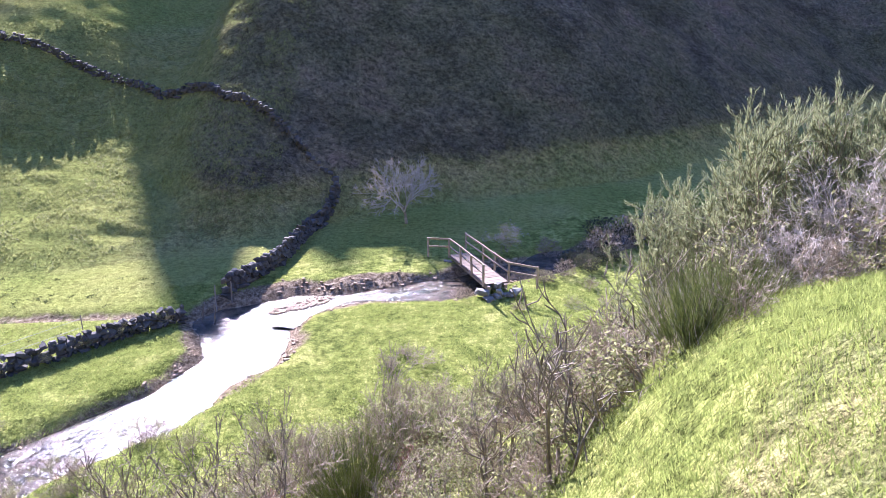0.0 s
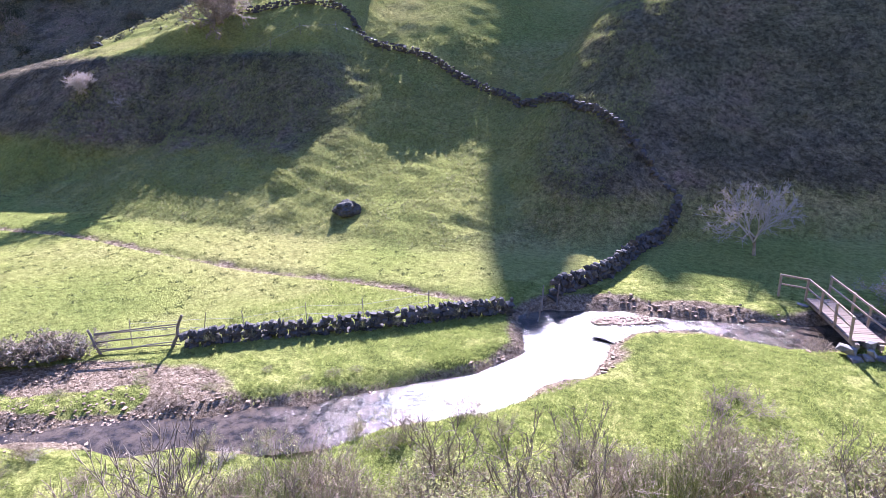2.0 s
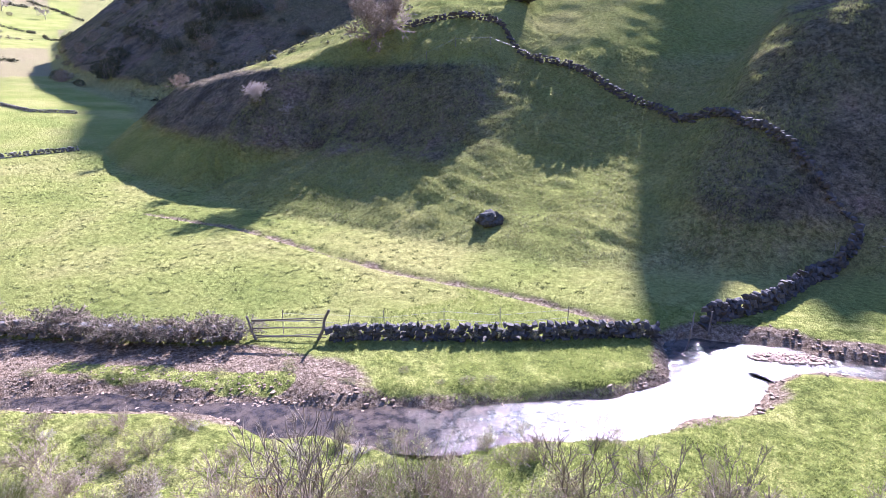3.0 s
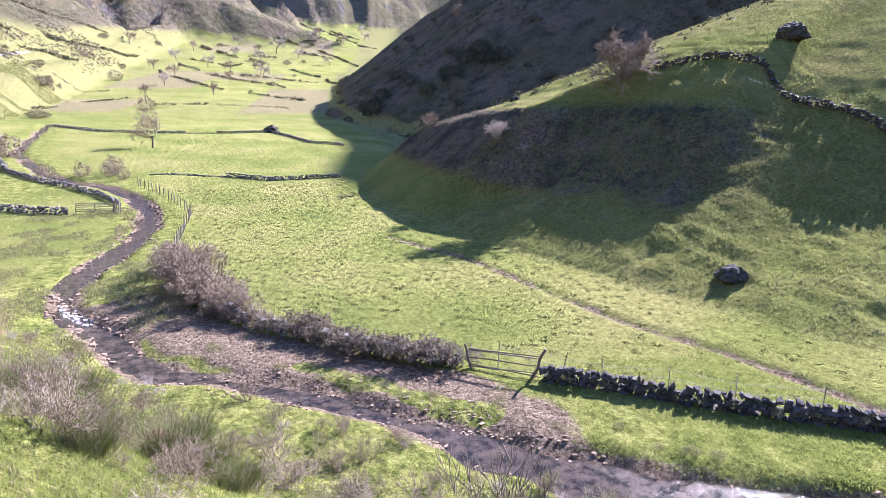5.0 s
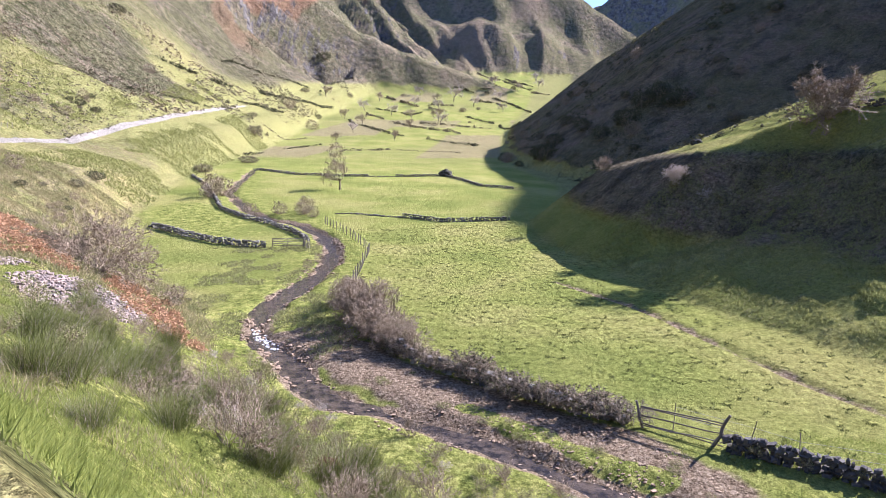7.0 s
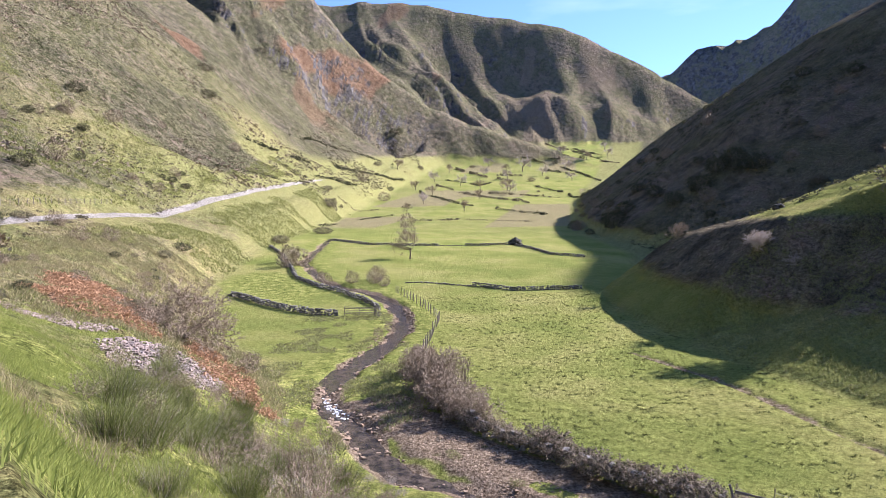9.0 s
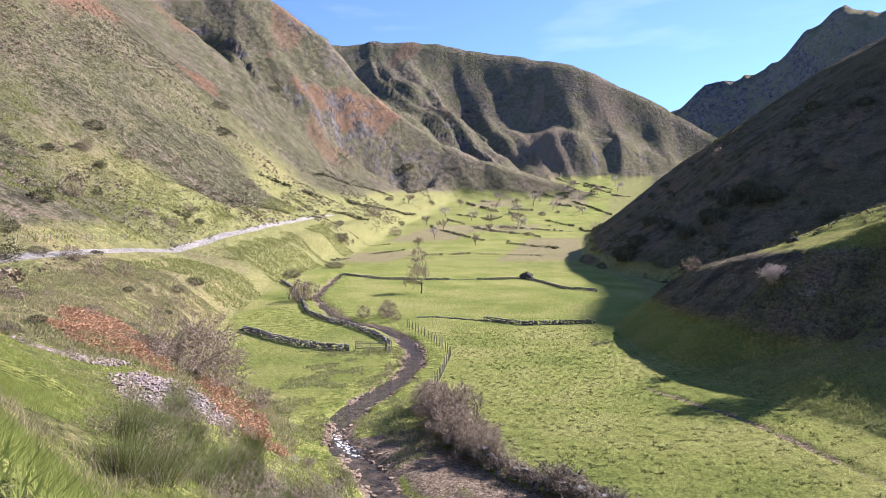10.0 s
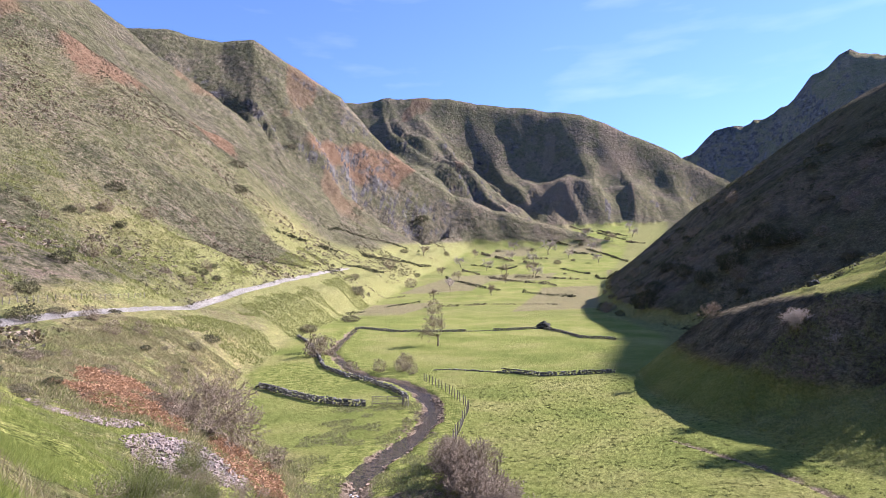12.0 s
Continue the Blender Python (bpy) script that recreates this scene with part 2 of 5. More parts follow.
STREAM = [(22, 44), (9, 35.5), (2, 30.5), (-2.3, 28.3), (-6.6, 27.3), (-10, 26.6), (-12.2, 24.6), (-11.5, 21.2), (-12.9, 18.2), (-15.3, 15.4),
          (-18.2, 12.6), (-23.1, 9.6), (-27.8, 6.7), (-32.5, 3.0), (-36.6, -0.9), (-40, -3.0), (-45, -4.0), (-51, -6.6), (-54, -7), (-58, -6.6),
          (-64, -5.4), (-72, -2.6), (-82, -0.6), (-92, 0.0), (-101, -1.2), (-110, -4.5), (-118, -10.5), (-127, -15), (-150, -21), (-200, -20)]
STREAM_HALF = [0.3, 0.5, 1.2, 1.2, 1.1, 1.7, 2.5, 1.6, 1.1, 1.1, 1.3, 1.0, 0.8, 0.7, 0.6, 0.8, 1.0, 0.7, 0.6, 0.8, 0.9, 0.8, 1.0, 1.0, 0.9, 0.8, 0.7, .6, .6, .6]


def run_of(pts):
    out = [0.0]
    for a, b in zip(pts[:-1], pts[1:]):
        out.append(out[-1] + math.dist(a, b))
    return out


def floor_z(x, y):
    """The valley floor without its banks."""
    yy = np.clip(y, -45, 60)
    z = 0.0087 * np.maximum(x, -90) + 0.0524 * yy * smooth(-190, -70, x)
    u = np.maximum(-88 - x, 0)
    z = z + 0.068 * u + 0.00016 * np.maximum(u - 150, 0) ** 2
    return np.where(u > 1250, 0.068 * 1250 + 0.00016 * 1100 ** 2 - 0.78 + 0.03 * (u - 1250), z)


def bearing(x, y):
    """Degrees to the left of +y, and distance, as seen from the middle of the walk."""
    return np.degrees(np.arctan2(-(x - EYE_X), y - EYE_Y)), np.hypot(x - EYE_X, y - EYE_Y)


def ridge(x, y, bearings, heights, far, fall, seed, rough):
    """A mountain whose crest stands far metres off, with its height in degrees by bearing."""
    b, r = bearing(x, y)
    b = b + 0.9 * (fractal(x, y, far * 0.22, seed, 3) - 0.5)
    crest = EYE_Z + far * np.tan(np.radians(np.interp(b, bearings, heights)))
    drop = np.abs(far - r)
    warp = 4.0 * (fractal(x, y, far * 0.30, seed + 3, 3) - 0.5)
    down = b + 26.0 * drop / far + 2.2 * warp
    lumps = fractal(x, y, far * 0.22, seed + 9, 5)
    broad = np.abs(fractal(down * 0.11, drop / far * 0.9, 1.0, seed + 5, 2) - 0.5) * 2
    fine = np.abs(fractal(down * 0.42, drop / far * 2.4, 1.0, seed + 17, 4) - 0.5) * 2
    crest = crest + far * (0.010 + 0.012 * (far > 2000)) * (fractal(b * 0.8, r / far, 1.0, seed + 13, 4) - 0.5) * np.exp(-drop / (0.03 * far))
    deep = np.clip(drop / (0.11 * far), 0, 1)
    z = crest - fall * drop - rough * far * deep * (0.075 * broad + 0.035 * fine + 0.17 * (lumps - 0.25))
    return z



def near_edge(x):
    """How far in from the foot the slope meets the track."""
    return np.interp(x, [-300, -150, -110, -80, -60, -45, -30, -12, -6, -2, 6], [20, 20, 24, 29, 30, 23, 16.5, 15.0, 15.05, 18.55, 19.3])


def near_rise(x, d):
    """Height over the foot of the camera's slope, d metres in from the foot."""
    e = near_edge(x)
    u = np.clip(np.maximum(d, 0) / e, 0, 1)
    top = np.interp(x, [-300, -250, -200, -180, -160, -140, -120, -100, -80, -60, -40, -28, -12, -5.1, -3.7, -2.5, 4], [15, 13.6, 11.2, 9.6, 8.9, 10.9, 12.4, 13.4, 14, 13.2, 11.6, 11.0, 11.2, 11.6, 11.9, 12.5, 12.8])
    even = 0.5 * np.minimum(u, 0.16) + (0.92 / 0.84) * np.maximum(u - 0.16, 0)
    hollow = 0.52 * np.minimum(u, 0.62) + ((1 - 0.52 * 0.62) / 0.38) * np.maximum(u - 0.62, 0)
    k = smooth(-22, -10, x) * (1 - smooth(-3.5, 1.5, x))
    up = np.maximum(d - e - 3.2, 0)
    full = 0.55 * np.minimum(u, 0.08) + 1.42 * np.clip(u - 0.08, 0, 0.42) + ((1 - 0.044 - 1.42 * 0.42) / 0.5) * np.maximum(u - 0.5, 0)
    w = smooth(-30, -46, x)
    even = even * (1 - w) + full * w
    brow = 1.215 * np.minimum(u, 0.65) + 0.6 * np.maximum(u - 0.65, 0)
    w = 0.75 * smooth(-1.5, 3, x)
    even, k = even * (1 - w) + brow * w, k * (1 - w)
    return top * (even * (1 - k) + hollow * k) + (0.03 + 0.24 * smooth(-40, -70, x)) * np.clip(d - e, 0, 3.2) + 0.55 * np.minimum(up, 30) + 0.82 * np.maximum(up - 30, 0)


def land_z(x, y):
    x, y = np.asarray(x, float), np.asarray(y, float)
    b, r = bearing(x, y)
    base = floor_z(x, y) + 0.25 * (fractal(x, y, 9, 3) - 0.5) + smooth(150, 400, r) * 5 * (fractal(x, y, 130, 5) - 0.5)
    # the camera's own hillside
    d, s, _ = polyline(x, y, NEAR_FOOT)
    dn = d * s
    e = near_edge(x)
    bench = smooth(e - 4, e - 1, dn) * (1 - smooth(e + 4, e + 9, dn))
    lump = (fractal(x, y, 7, 11) - 0.5) * 1.5 * smooth(0, 6, dn) * (1 - bench)
    fold = smooth(18, 60, dn) * (9 * (fractal(x + 0.6 * y, 0.5 * y, 34, 29, 3) - 0.5)) + smooth(30, 110, dn) * (34 * (fractal(x, y, 95, 21) - 0.5) - 16 * np.abs(fractal(x + 0.4 * y, 0.3 * y, 60, 25) - 0.5))
    hill = floor_z(x, y) + near_rise(x, dn) + lump + fold
    cap = EYE_Z + r * np.tan(np.radians(np.interp(b, [60, 76, 82, 87, 91.6, 96.6, 101.5, 106.2, 110.7, 120, 128, 160, 200, 290, 330],
                                                  [1.5, 4.5, 6.2, 8.2, 11.4, 15.0, 17.1, 21, 24.5, 31, 34, 34, 34, 30, 20])))
    cap = cap + 5.0 * (fractal(x, y, 40, 27) - 0.5) * smooth(150, 300, r)
    cap = np.where(r > 520, cap - 0.5 * (r - 520), cap)
    hill = np.where(dn > 25, np.minimum(hill, cap), hill)
    z = np.where(dn > 0, hill, base)
    # the spur across the valley
    d, s, _ = polyline(x, y, FAR_FOOT)
    df = d * s
    mid = smooth(-72, -55, x) * (1 - smooth(-30, -13, x + 3 * (fractal(x, y, 9, 53) - 0.5)))
    toe = 15 * mid - 2.6 * smooth(-62, -54, x) * (1 - smooth(-46, -38, x))
    gentle = smooth(-46, -39, x + 0.5 * (y - 44)) * (1 - smooth(-27, -20, x))
    face = (0.25 + 0.13 * smooth(-64, -57, x) * (1 - smooth(-40, -30, x))) * np.clip(df, 0, toe) + (0.84 - 0.33 * gentle) * np.maximum(df - toe, 0)
    crest = np.interp(x, [-132, -120, -110, -102, -80, -72, -66, -60, -50, -36, -24, -14, -4, 20], [-1, 1.5, 6.5, 9.0, 12.2, 12.3, 14.6, 13.6, 12.3, 12.3, 12.0, 16.4, 20.6, 26.5])
    past = np.maximum(df - crest / 0.8, 0)
    shelf = crest + 0.24 * np.minimum(past, 9) + 0.40 * np.maximum(past - 9, 0)
    spur = soft_min(face, shelf, 1.2) + smooth(0, 6, df) * 0.4 * (fractal(x, y, 12, 51) - 0.5)
    tread = fractal(x * 0.55 + 0.25 * y, y, 1.1, 57, 2) * (0.5 + 0.9 * value_noise(x, y, 6, 58)) - 0.22
    spur = spur + smooth(1, 4, df) * (1 - smooth(40, 60, df)) * (0.55 - 0.2 * gentle) * (tread - 0.25)
    spur = np.minimum(spur, 46 + 0.03 * df)
    # the high dark hill behind it
    d, s, _ = polyline(x, y, HIGH_FOOT)
    dh = d * s
    high = 0.78 * np.maximum(dh, 0) + smooth(10, 60, dh) * 20 * (fractal(x, y, 55, 41) - 0.5)
    high = np.minimum(high, np.interp(x, [-300, -220, -100, 0], [265, 190, 75, 70]) + 0.1 * dh) * smooth(90, 20, x)
    sky_line = EYE_Z + r * np.tan(np.radians(np.interp(b, [40, 51.4, 56.3, 62.2, 67.6, 71.5, 74], [22, 16.0, 13.5, 9.9, 6.8, 4.2, 2.6])))
    sky_line = np.where(r > 470, sky_line - 0.6 * (r - 470), sky_line) + 0.02 * r * (fractal(x, y, 30, 43) - 0.5)
    high = np.minimum(high, np.where(b > 38, sky_line - floor_z(x, y), 1e6))
    # its steep shoulder on the sunward side, which keeps the foot of the slope in shade
    across, along_sun = 0.927 * x + 0.375 * y, 0.927 * y - 0.375 * x
    across = across + 6 * (fractal(x, y, 16, 47, 3) - 0.5)
    top = np.interp(across, [-24, -16, -12, -8.6, -7.2, -5.6, -3.2, -1.2, 1, 3, 6, 9, 18, 60], [40, 62, 86, 99.5, 105.5, 112, 112, 105, 104.5, 110, 106.5, 111, 113, 115])
    high = np.maximum(high, top * np.clip((along_sun - 92) / 108, 0, 1) * smooth(-20, -8, across))
    rise = np.maximum(spur * smooth(-140, -122, x), high)
    z = np.where((df > 0) | (dh > 0), np.maximum(floor_z(x, y) + rise, z), z)
    # the mountains at the valley's head
    if r.max() > 350:
        z = soft_max(z, ridge(x, y, [60, 66, 71, 76, 81.4, 86.5, 91.6, 94, 96.6, 101.5, 104.4, 107, 112, 120], [1, 3, 5, 7, 8.6, 10.6, 13.8, 16, 18.8, 21.7, 23.2, 22.6, 23, 22], 760, 0.85, 61, 0.85), 22.0)
        z = soft_max(z, ridge(x, y, [50, 58, 62.5, 67.8, 71.5, 74.3, 76.2, 81.4, 86.5, 92, 100], [4, 7.4, 10.6, 13.8, 15.6, 17, 17.4, 18.1, 18.9, 19, 18], 1250, 0.55, 71, 0.8), 22.0)
        z = soft_max(z, ridge(x, y, [20, 45, 52.3, 53.3, 54.7, 57, 59.3, 63.4, 66, 68.2, 71, 76], [19, 18.5, 18.4, 18.9, 18.4, 16.6, 15.0, 14.6, 12.6, 11.4, 9, 5], 2600, 0.6, 81, 1.1), 40.0)
    # the bed of the stream
    d, s, a = polyline(x, y, STREAM)
    half = np.interp(a, run_of(STREAM), STREAM_HALF)
    edge = d - half + 2.0 * (fractal(x, y, 2.8, 91, 3) - 0.5)
    cut = (0.62 - 0.19 * smooth(-15, -22, x) * smooth(-58, -50, x)) * (1 - smooth(-0.7, 1.1, edge))
    z = np.where(d < 6, z - cut, z)
    d = polyline(x, y, DITCH)[0]
    return z - 0.22 * (1 - smooth(0.05, 0.7, d))
# ---- end of the land ----


# ---- ground ----
def grid_mesh(name, verts, quads, mat):
    me = bpy.data.meshes.new(name)
    me.vertices.add(len(verts))
    me.vertices.foreach_set("co", np.asarray(verts, np.float32).ravel())
    q = np.asarray(quads, np.int32)
    me.loops.add(q.size)
    me.loops.foreach_set("vertex_index", q.ravel())
    me.polygons.add(len(q))
    me.polygons.foreach_set("loop_start", np.arange(len(q), dtype=np.int32) * q.shape[1])
    me.polygons.foreach_set("use_smooth", np.ones(len(q), bool))
    me.update(calc_edges=True)
    me.materials.append(mat)
    return me


def paint(me, name, channels):
    n = len(me.vertices)
    rgba = np.ones((n, 4), np.float32)
    for k, c in enumerate(channels):
        rgba[:, k] = np.clip(c, 0, 1)
    me.color_attributes.new(name, "FLOAT_COLOR", "POINT").data.foreach_set("color", rgba.ravel())


def near_line(x, y, pts, width, soft, rough=2.4):
    ragged = rough * (fractal(x, y, 1.7 * rough, 313, 4) - 0.5)
    return 1 - smooth(width, width + soft, polyline(x, y, pts)[0] + ragged)


def blob(x, y, cx, cy, long, wide, turn):
    """A ragged patch, long metres by wide, turned by degrees."""
    c, q = math.cos(math.radians(turn)), math.sin(math.radians(turn))
    u, v = (x - cx) * c + (y - cy) * q, (y - cy) * c - (x - cx) * q
    return 1 - smooth(0.45, 1.1, np.hypot(u / long, v / wide) + 0.9 * (fractal(x, y, 3.4, 321, 4) - 0.5))


def scree_at(x, y):
    return np.maximum(blob(x, y, -40.4, -14.6, 5.2, 3.0, -20), 0.7 * blob(x, y, -40.8, -19.6, 4.4, 1.9, -50))


def covers(x, y, z):
    """What grows or lies where: bracken, soil, heath (with the spur's painted shade tone); track, scree, meadow."""
    d, s, _ = polyline(x, y, NEAR_FOOT)
    dn = d * s
    d, s, _ = polyline(x, y, FAR_FOOT)
    df = d * s
    d, s, a = polyline(x, y, STREAM)
    half = np.interp(a, run_of(STREAM), STREAM_HALF)
    ragged = 1.6 * (fractal(x, y, 3.1, 311, 3) - 0.5)
    bed = 1 - smooth(half - 0.1, half + 0.9, d + ragged)
    b, r = bearing(x, y)
    e0 = near_edge(x)
    soil = np.maximum(bed, 0.9 * near_line(x, y, [(-50, -2.6), (-42, 0.5), (-33, 5.5), (-27.5, 9.8), (-24, 11.5)], 1.7, 1.6))
    soil = np.maximum(soil, 0.8 * near_line(x, y, [(-11.5, 24), (-9.8, 22)], 0.8, 1.2))
    soil = np.maximum(soil, 0.7 * near_line(x, y, [(-50, -4.6), (-46, -2.2)], 1.2, 1.4))
    soil = np.maximum(soil, 0.62 * near_line(x, y, DITCH, 0.1, 0.6, 0.8))
    verge = near_line(x, y, [(-34, 4.9), (-29.8, 7.5), (-27, 9.1), (-25.2, 10.6)], 0.35, 0.5, 1.0)
    soil = soil * (1 - verge)
    slope_left = smooth(-34, -42, x) * smooth(-230, -170, x)
    soil = np.maximum(soil, slope_left * smooth(1, 6, dn) * (1 - smooth(e0 - 1, e0 + 12, dn)) * (0.08 + 0.30 * smooth(0.42, 0.60, fractal(x, y, 8, 325))))
    bracken = 0.75 * blob(x, y, -63, -28.2, 15, 4.6, 28) + 0.85 * blob(x, y, -47, -20.6, 6, 4.6, 60) + 0.75 * blob(x, y, -48, -13.2, 8.0, 3.4, 24) + 0.35 * slope_left * smooth(2, 6, dn) * (1 - smooth(18, 24, dn)) * smooth(0.50, 0.62, fractal(x, y, 9, 323))
    for cx, cy, long, wide, turn in ((-395, -190, 85, 26, 12), (-430, -136, 34, 20, 40), (-730, -40, 150, 22, -38), (-830, 40, 90, 20, -38)):
        bracken = np.maximum(bracken, 0.8 * (1 - smooth(0.5, 1.1, np.hypot(((x - cx) * math.cos(radians(turn)) + (y - cy) * math.sin(radians(turn))) / long, ((y - cy) * math.cos(radians(turn)) - (x - cx) * math.sin(radians(turn))) / wide) + 0.8 * (fractal(x, y, 24, 331, 3) - 0.5))))
    bracken = np.maximum(bracken, 0.5 * smooth(0.60, 0.68, fractal(x, 1.7 * y, 120, 301)) * smooth(40, 90, dn))
    heath = smooth(e0 + 6, e0 + 16, dn) * (0.14 + 0.42 * smooth(30, 90, dn) + 0.45 * smooth(0.40, 0.58, fractal(x, y, 70, 303)))
    heath = np.maximum(heath, slope_left * smooth(2, 8, dn) * (0.10 + 0.28 * smooth(0.42, 0.58, fractal(x, y, 11, 317))))
    heath = np.maximum(heath, smooth(30, 60, df) * smooth(105, 140, r) * 0.85)
    up = z - floor_z(x, y)
    heath = np.maximum(heath, smooth(300, 500, r) * smooth(3 + 12 * (1 - smooth(500, 800, r)), 8 + 22 * (1 - smooth(500, 800, r)), up) * 0.85)
    # brown shade tone painted on the spur; sunlit toe and crest left green
    east = smooth(-24, -14, x)
    spur_shade = smooth(3 - 2 * east, 7 - 2 * east, df) * smooth(2.2 - 2.4 * east, 5.4 - 2.4 * east, up + (2.5 + 3 * east) * (fractal(x, y, 7, 327, 4) - 0.5)) * (1 - smooth(11.2, 12.6, up) * smooth(-115, -100, x) * (1 - smooth(-30, -24, x)))
    spur_shade = spur_shade * (1 - 0.75 * smooth(-48, -38, x + 0.5 * (y - 44) + 9 * (fractal(x, y, 7, 335, 4) - 0.5)) * (1 - smooth(-24, -17, x)))
    heath = np.maximum(heath, spur_shade * (0.72 + 0.25 * smooth(0.4, 0.6, fractal(x, y, 9, 307))))
    heath = np.maximum(heath, 0.30 * smooth(3, 8, dn) * (1 - smooth(12, 15, dn)))
    e = near_edge(x)
    track = smooth(e + 0.2, e + 0.7, dn) * (1 - smooth(e + 3.0, e + 3.5, dn)) * (1 - smooth(300, 400, r))
    scree = 0.7 * scree_at(x, y)
    meadow = (1 - smooth(-1.5, 3, df)) * (1 - smooth(-2, 2, dn))
    # grass green on the spur, held back where the shade tone is painted
    meadow = np.maximum(meadow, 0.85 * smooth(-2, 1, df) * (1 - smooth(45, 65, df)) * smooth(-125, -112, x) * (1 - smooth(-22, -16, x)) * np.clip(1 - 1.3 * spur_shade, 0, 1))
    field = lattice(np.floor((x + 0.25 * y) / 62), np.floor((y + 0.3 * x) / 41), 305)
    soil = np.maximum(soil, 0.46 * smooth(210, 260, r) * smooth(0.66, 0.70, field) * meadow)
    meadow = meadow * (1 - 0.85 * smooth(190, 260, r) * field)
    near_stream = 1 - smooth(3, 8, polyline(x, y, STREAM)[0])
    fresh = 0.75 * smooth(-0.5, 0.5, dn) * (1 - smooth(e, e + 0.4, dn)) * smooth(-52, -44, x) * smooth(0.30, 0.50, fractal(x, y, 6, 329))
    fresh = np.maximum(fresh, 0.8 * (1 - smooth(-1, 1, dn)) * smooth(-19, -15, x) * (1 - smooth(26, 31, y - 0.2 * x)))
    fresh = np.maximum(fresh, 0.62 * near_stream * (1 - smooth(2, 8, dn)))
    fresh = np.maximum(fresh, np.maximum(0.8 * blob(x, y, -118, -22, 24, 9, 24), 0.85 * verge))
    return (bracken, soil, heath), (track, scree, meadow), (fresh, smooth(18, 40, dn) * (1 - 0.6 * smooth(400, 700, r)), 1 - 0.8 * smooth(125, 190, r) * (1 - smooth(30, 80, dn)))


SHEET = {}


def surface(x, y):
    """Height of the built ground sheet."""
    x, y = np.asarray(x, float) - EYE_X - 1.5, np.asarray(y, float) - EYE_Y
    a = (np.degrees(np.arctan2(-x, y)) + 42) % 360 - 42
    r = np.hypot(x, y)
    az, rr, z = SHEET["az"], SHEET["rr"], SHEET["z"]
    i = np.clip(np.searchsorted(az, a, "right") - 1, 0, len(az) - 2)
    j = np.clip(np.searchsorted(rr, r, "right") - 1, 0, len(rr) - 2)
    u, v = (a - az[i]) / (az[i + 1] - az[i]), (r - rr[j]) / (rr[j + 1] - rr[j])
    return (z[i, j] * (1 - u) + z[i + 1, j] * u) * (1 - v) + (z[i, j + 1] * (1 - u) + z[i + 1, j + 1] * u) * v


def build_ground():
    az = np.concatenate([np.arange(-42, 128, 0.25), np.arange(128, 318, 1.6)])
    rr = np.concatenate([[0.0], np.exp(np.arange(-0.2, 2.7, 0.017)), np.exp(np.arange(2.7, 4.9, 0.0075)), np.exp(np.arange(4.9, 8.35, 0.0125))])
    A, R = np.meshgrid(np.radians(az), rr, indexing="ij")
    x, y = EYE_X + 1.5 - R * np.sin(A), EYE_Y + R * np.cos(A)
    z = land_z(x, y)
    n, m = A.shape
    i, j = np.meshgrid(np.arange(n), np.arange(m - 1), indexing="ij")
    k = (i + 1) % n
    quads = np.stack([i * m + j, k * m + j, k * m + j + 1, i * m + j + 1], -1).reshape(-1, 4)[:, ::-1]
    SHEET.update(az=np.append(az, az[0] + 360), rr=rr, z=np.concatenate([z, z[:1]]))
    me = grid_mesh("ground", np.stack([x, y, z], -1).reshape(-1, 3), quads, GROUND)
    for letter, cover_set in zip("abc", covers(x.ravel(), y.ravel(), z.ravel())):
        paint(me, "cover_" + letter, cover_set)
    return tagged(new("ground", me), "grassy mountain valley floor with steep slopes", "ground", kind="structure")


def build_water():
    runs = run_of(STREAM)
    s = np.arange(0, runs[-1], 0.4)
    cx, cy = np.interp(s, runs, [p[0] for p in STREAM]), np.interp(s, runs, [p[1] for p in STREAM])
    k = np.ones(7) / 7
    cx[3:-3], cy[3:-3] = np.convolve(cx, k, "valid"), np.convolve(cy, k, "valid")
    half = np.interp(s, runs, STREAM_HALF) + 0.7 * smooth(8, 24, s)
    tx, ty = np.gradient(cx), np.gradient(cy)
    ln = np.hypot(tx, ty)
    z = np.convolve(np.pad(floor_z(cx, cy), 9, "edge"), np.ones(19) / 19, "valid") - 0.36
    side = np.linspace(-1, 1, 7)
    x = cx[:, None] - (ty / ln * half)[:, None] * side
    y = cy[:, None] + (tx / ln * half)[:, None] * side
    v = np.stack([x, y, np.repeat(z[:, None], 7, 1)], -1).reshape(-1, 3)
    i, j = np.meshgrid(np.arange(len(s) - 1), np.arange(6), indexing="ij")
    q = np.stack([i * 7 + j, i * 7 + 7 + j, i * 7 + 8 + j, i * 7 + j + 1], -1).reshape(-1, 4)[:, ::-1]
    return tagged(new("water", grid_mesh("water", v, q, WATER)), "shallow rippling mountain stream over dark gravel", "stream", kind="structure")


build_ground()
build_water()


# ---- helpers for things ----
rng = np.random.default_rng(7)


def ground_at(x, y):
    return float(surface(x, y))


def mesh_from(name, verts, faces, mat, flat=True):
    me = bpy.data.meshes.new(name)
    me.from_pydata(np.asarray(verts).tolist(), [], np.asarray(faces).tolist() if not isinstance(faces, list) else faces)
    me.materials.append(mat)
    if not flat:
        me.polygons.foreach_set("use_smooth", np.ones(len(me.polygons), bool))
    me.update()
    return me


def thing(name, x, y, label, category, group="", z=None, turn=0.0, size=1.0, kind=""):
    """An empty at the base of a thing that parents its parts."""
    ob = new(name)
    ob.empty_display_size = 0.2
    ob.matrix_world = pose(x, y, ground_at(x, y) if z is None else z, 0, 0, turn) @ Matrix.Diagonal((size, size, size, 1))
    return tagged(ob, label, category, group, kind)


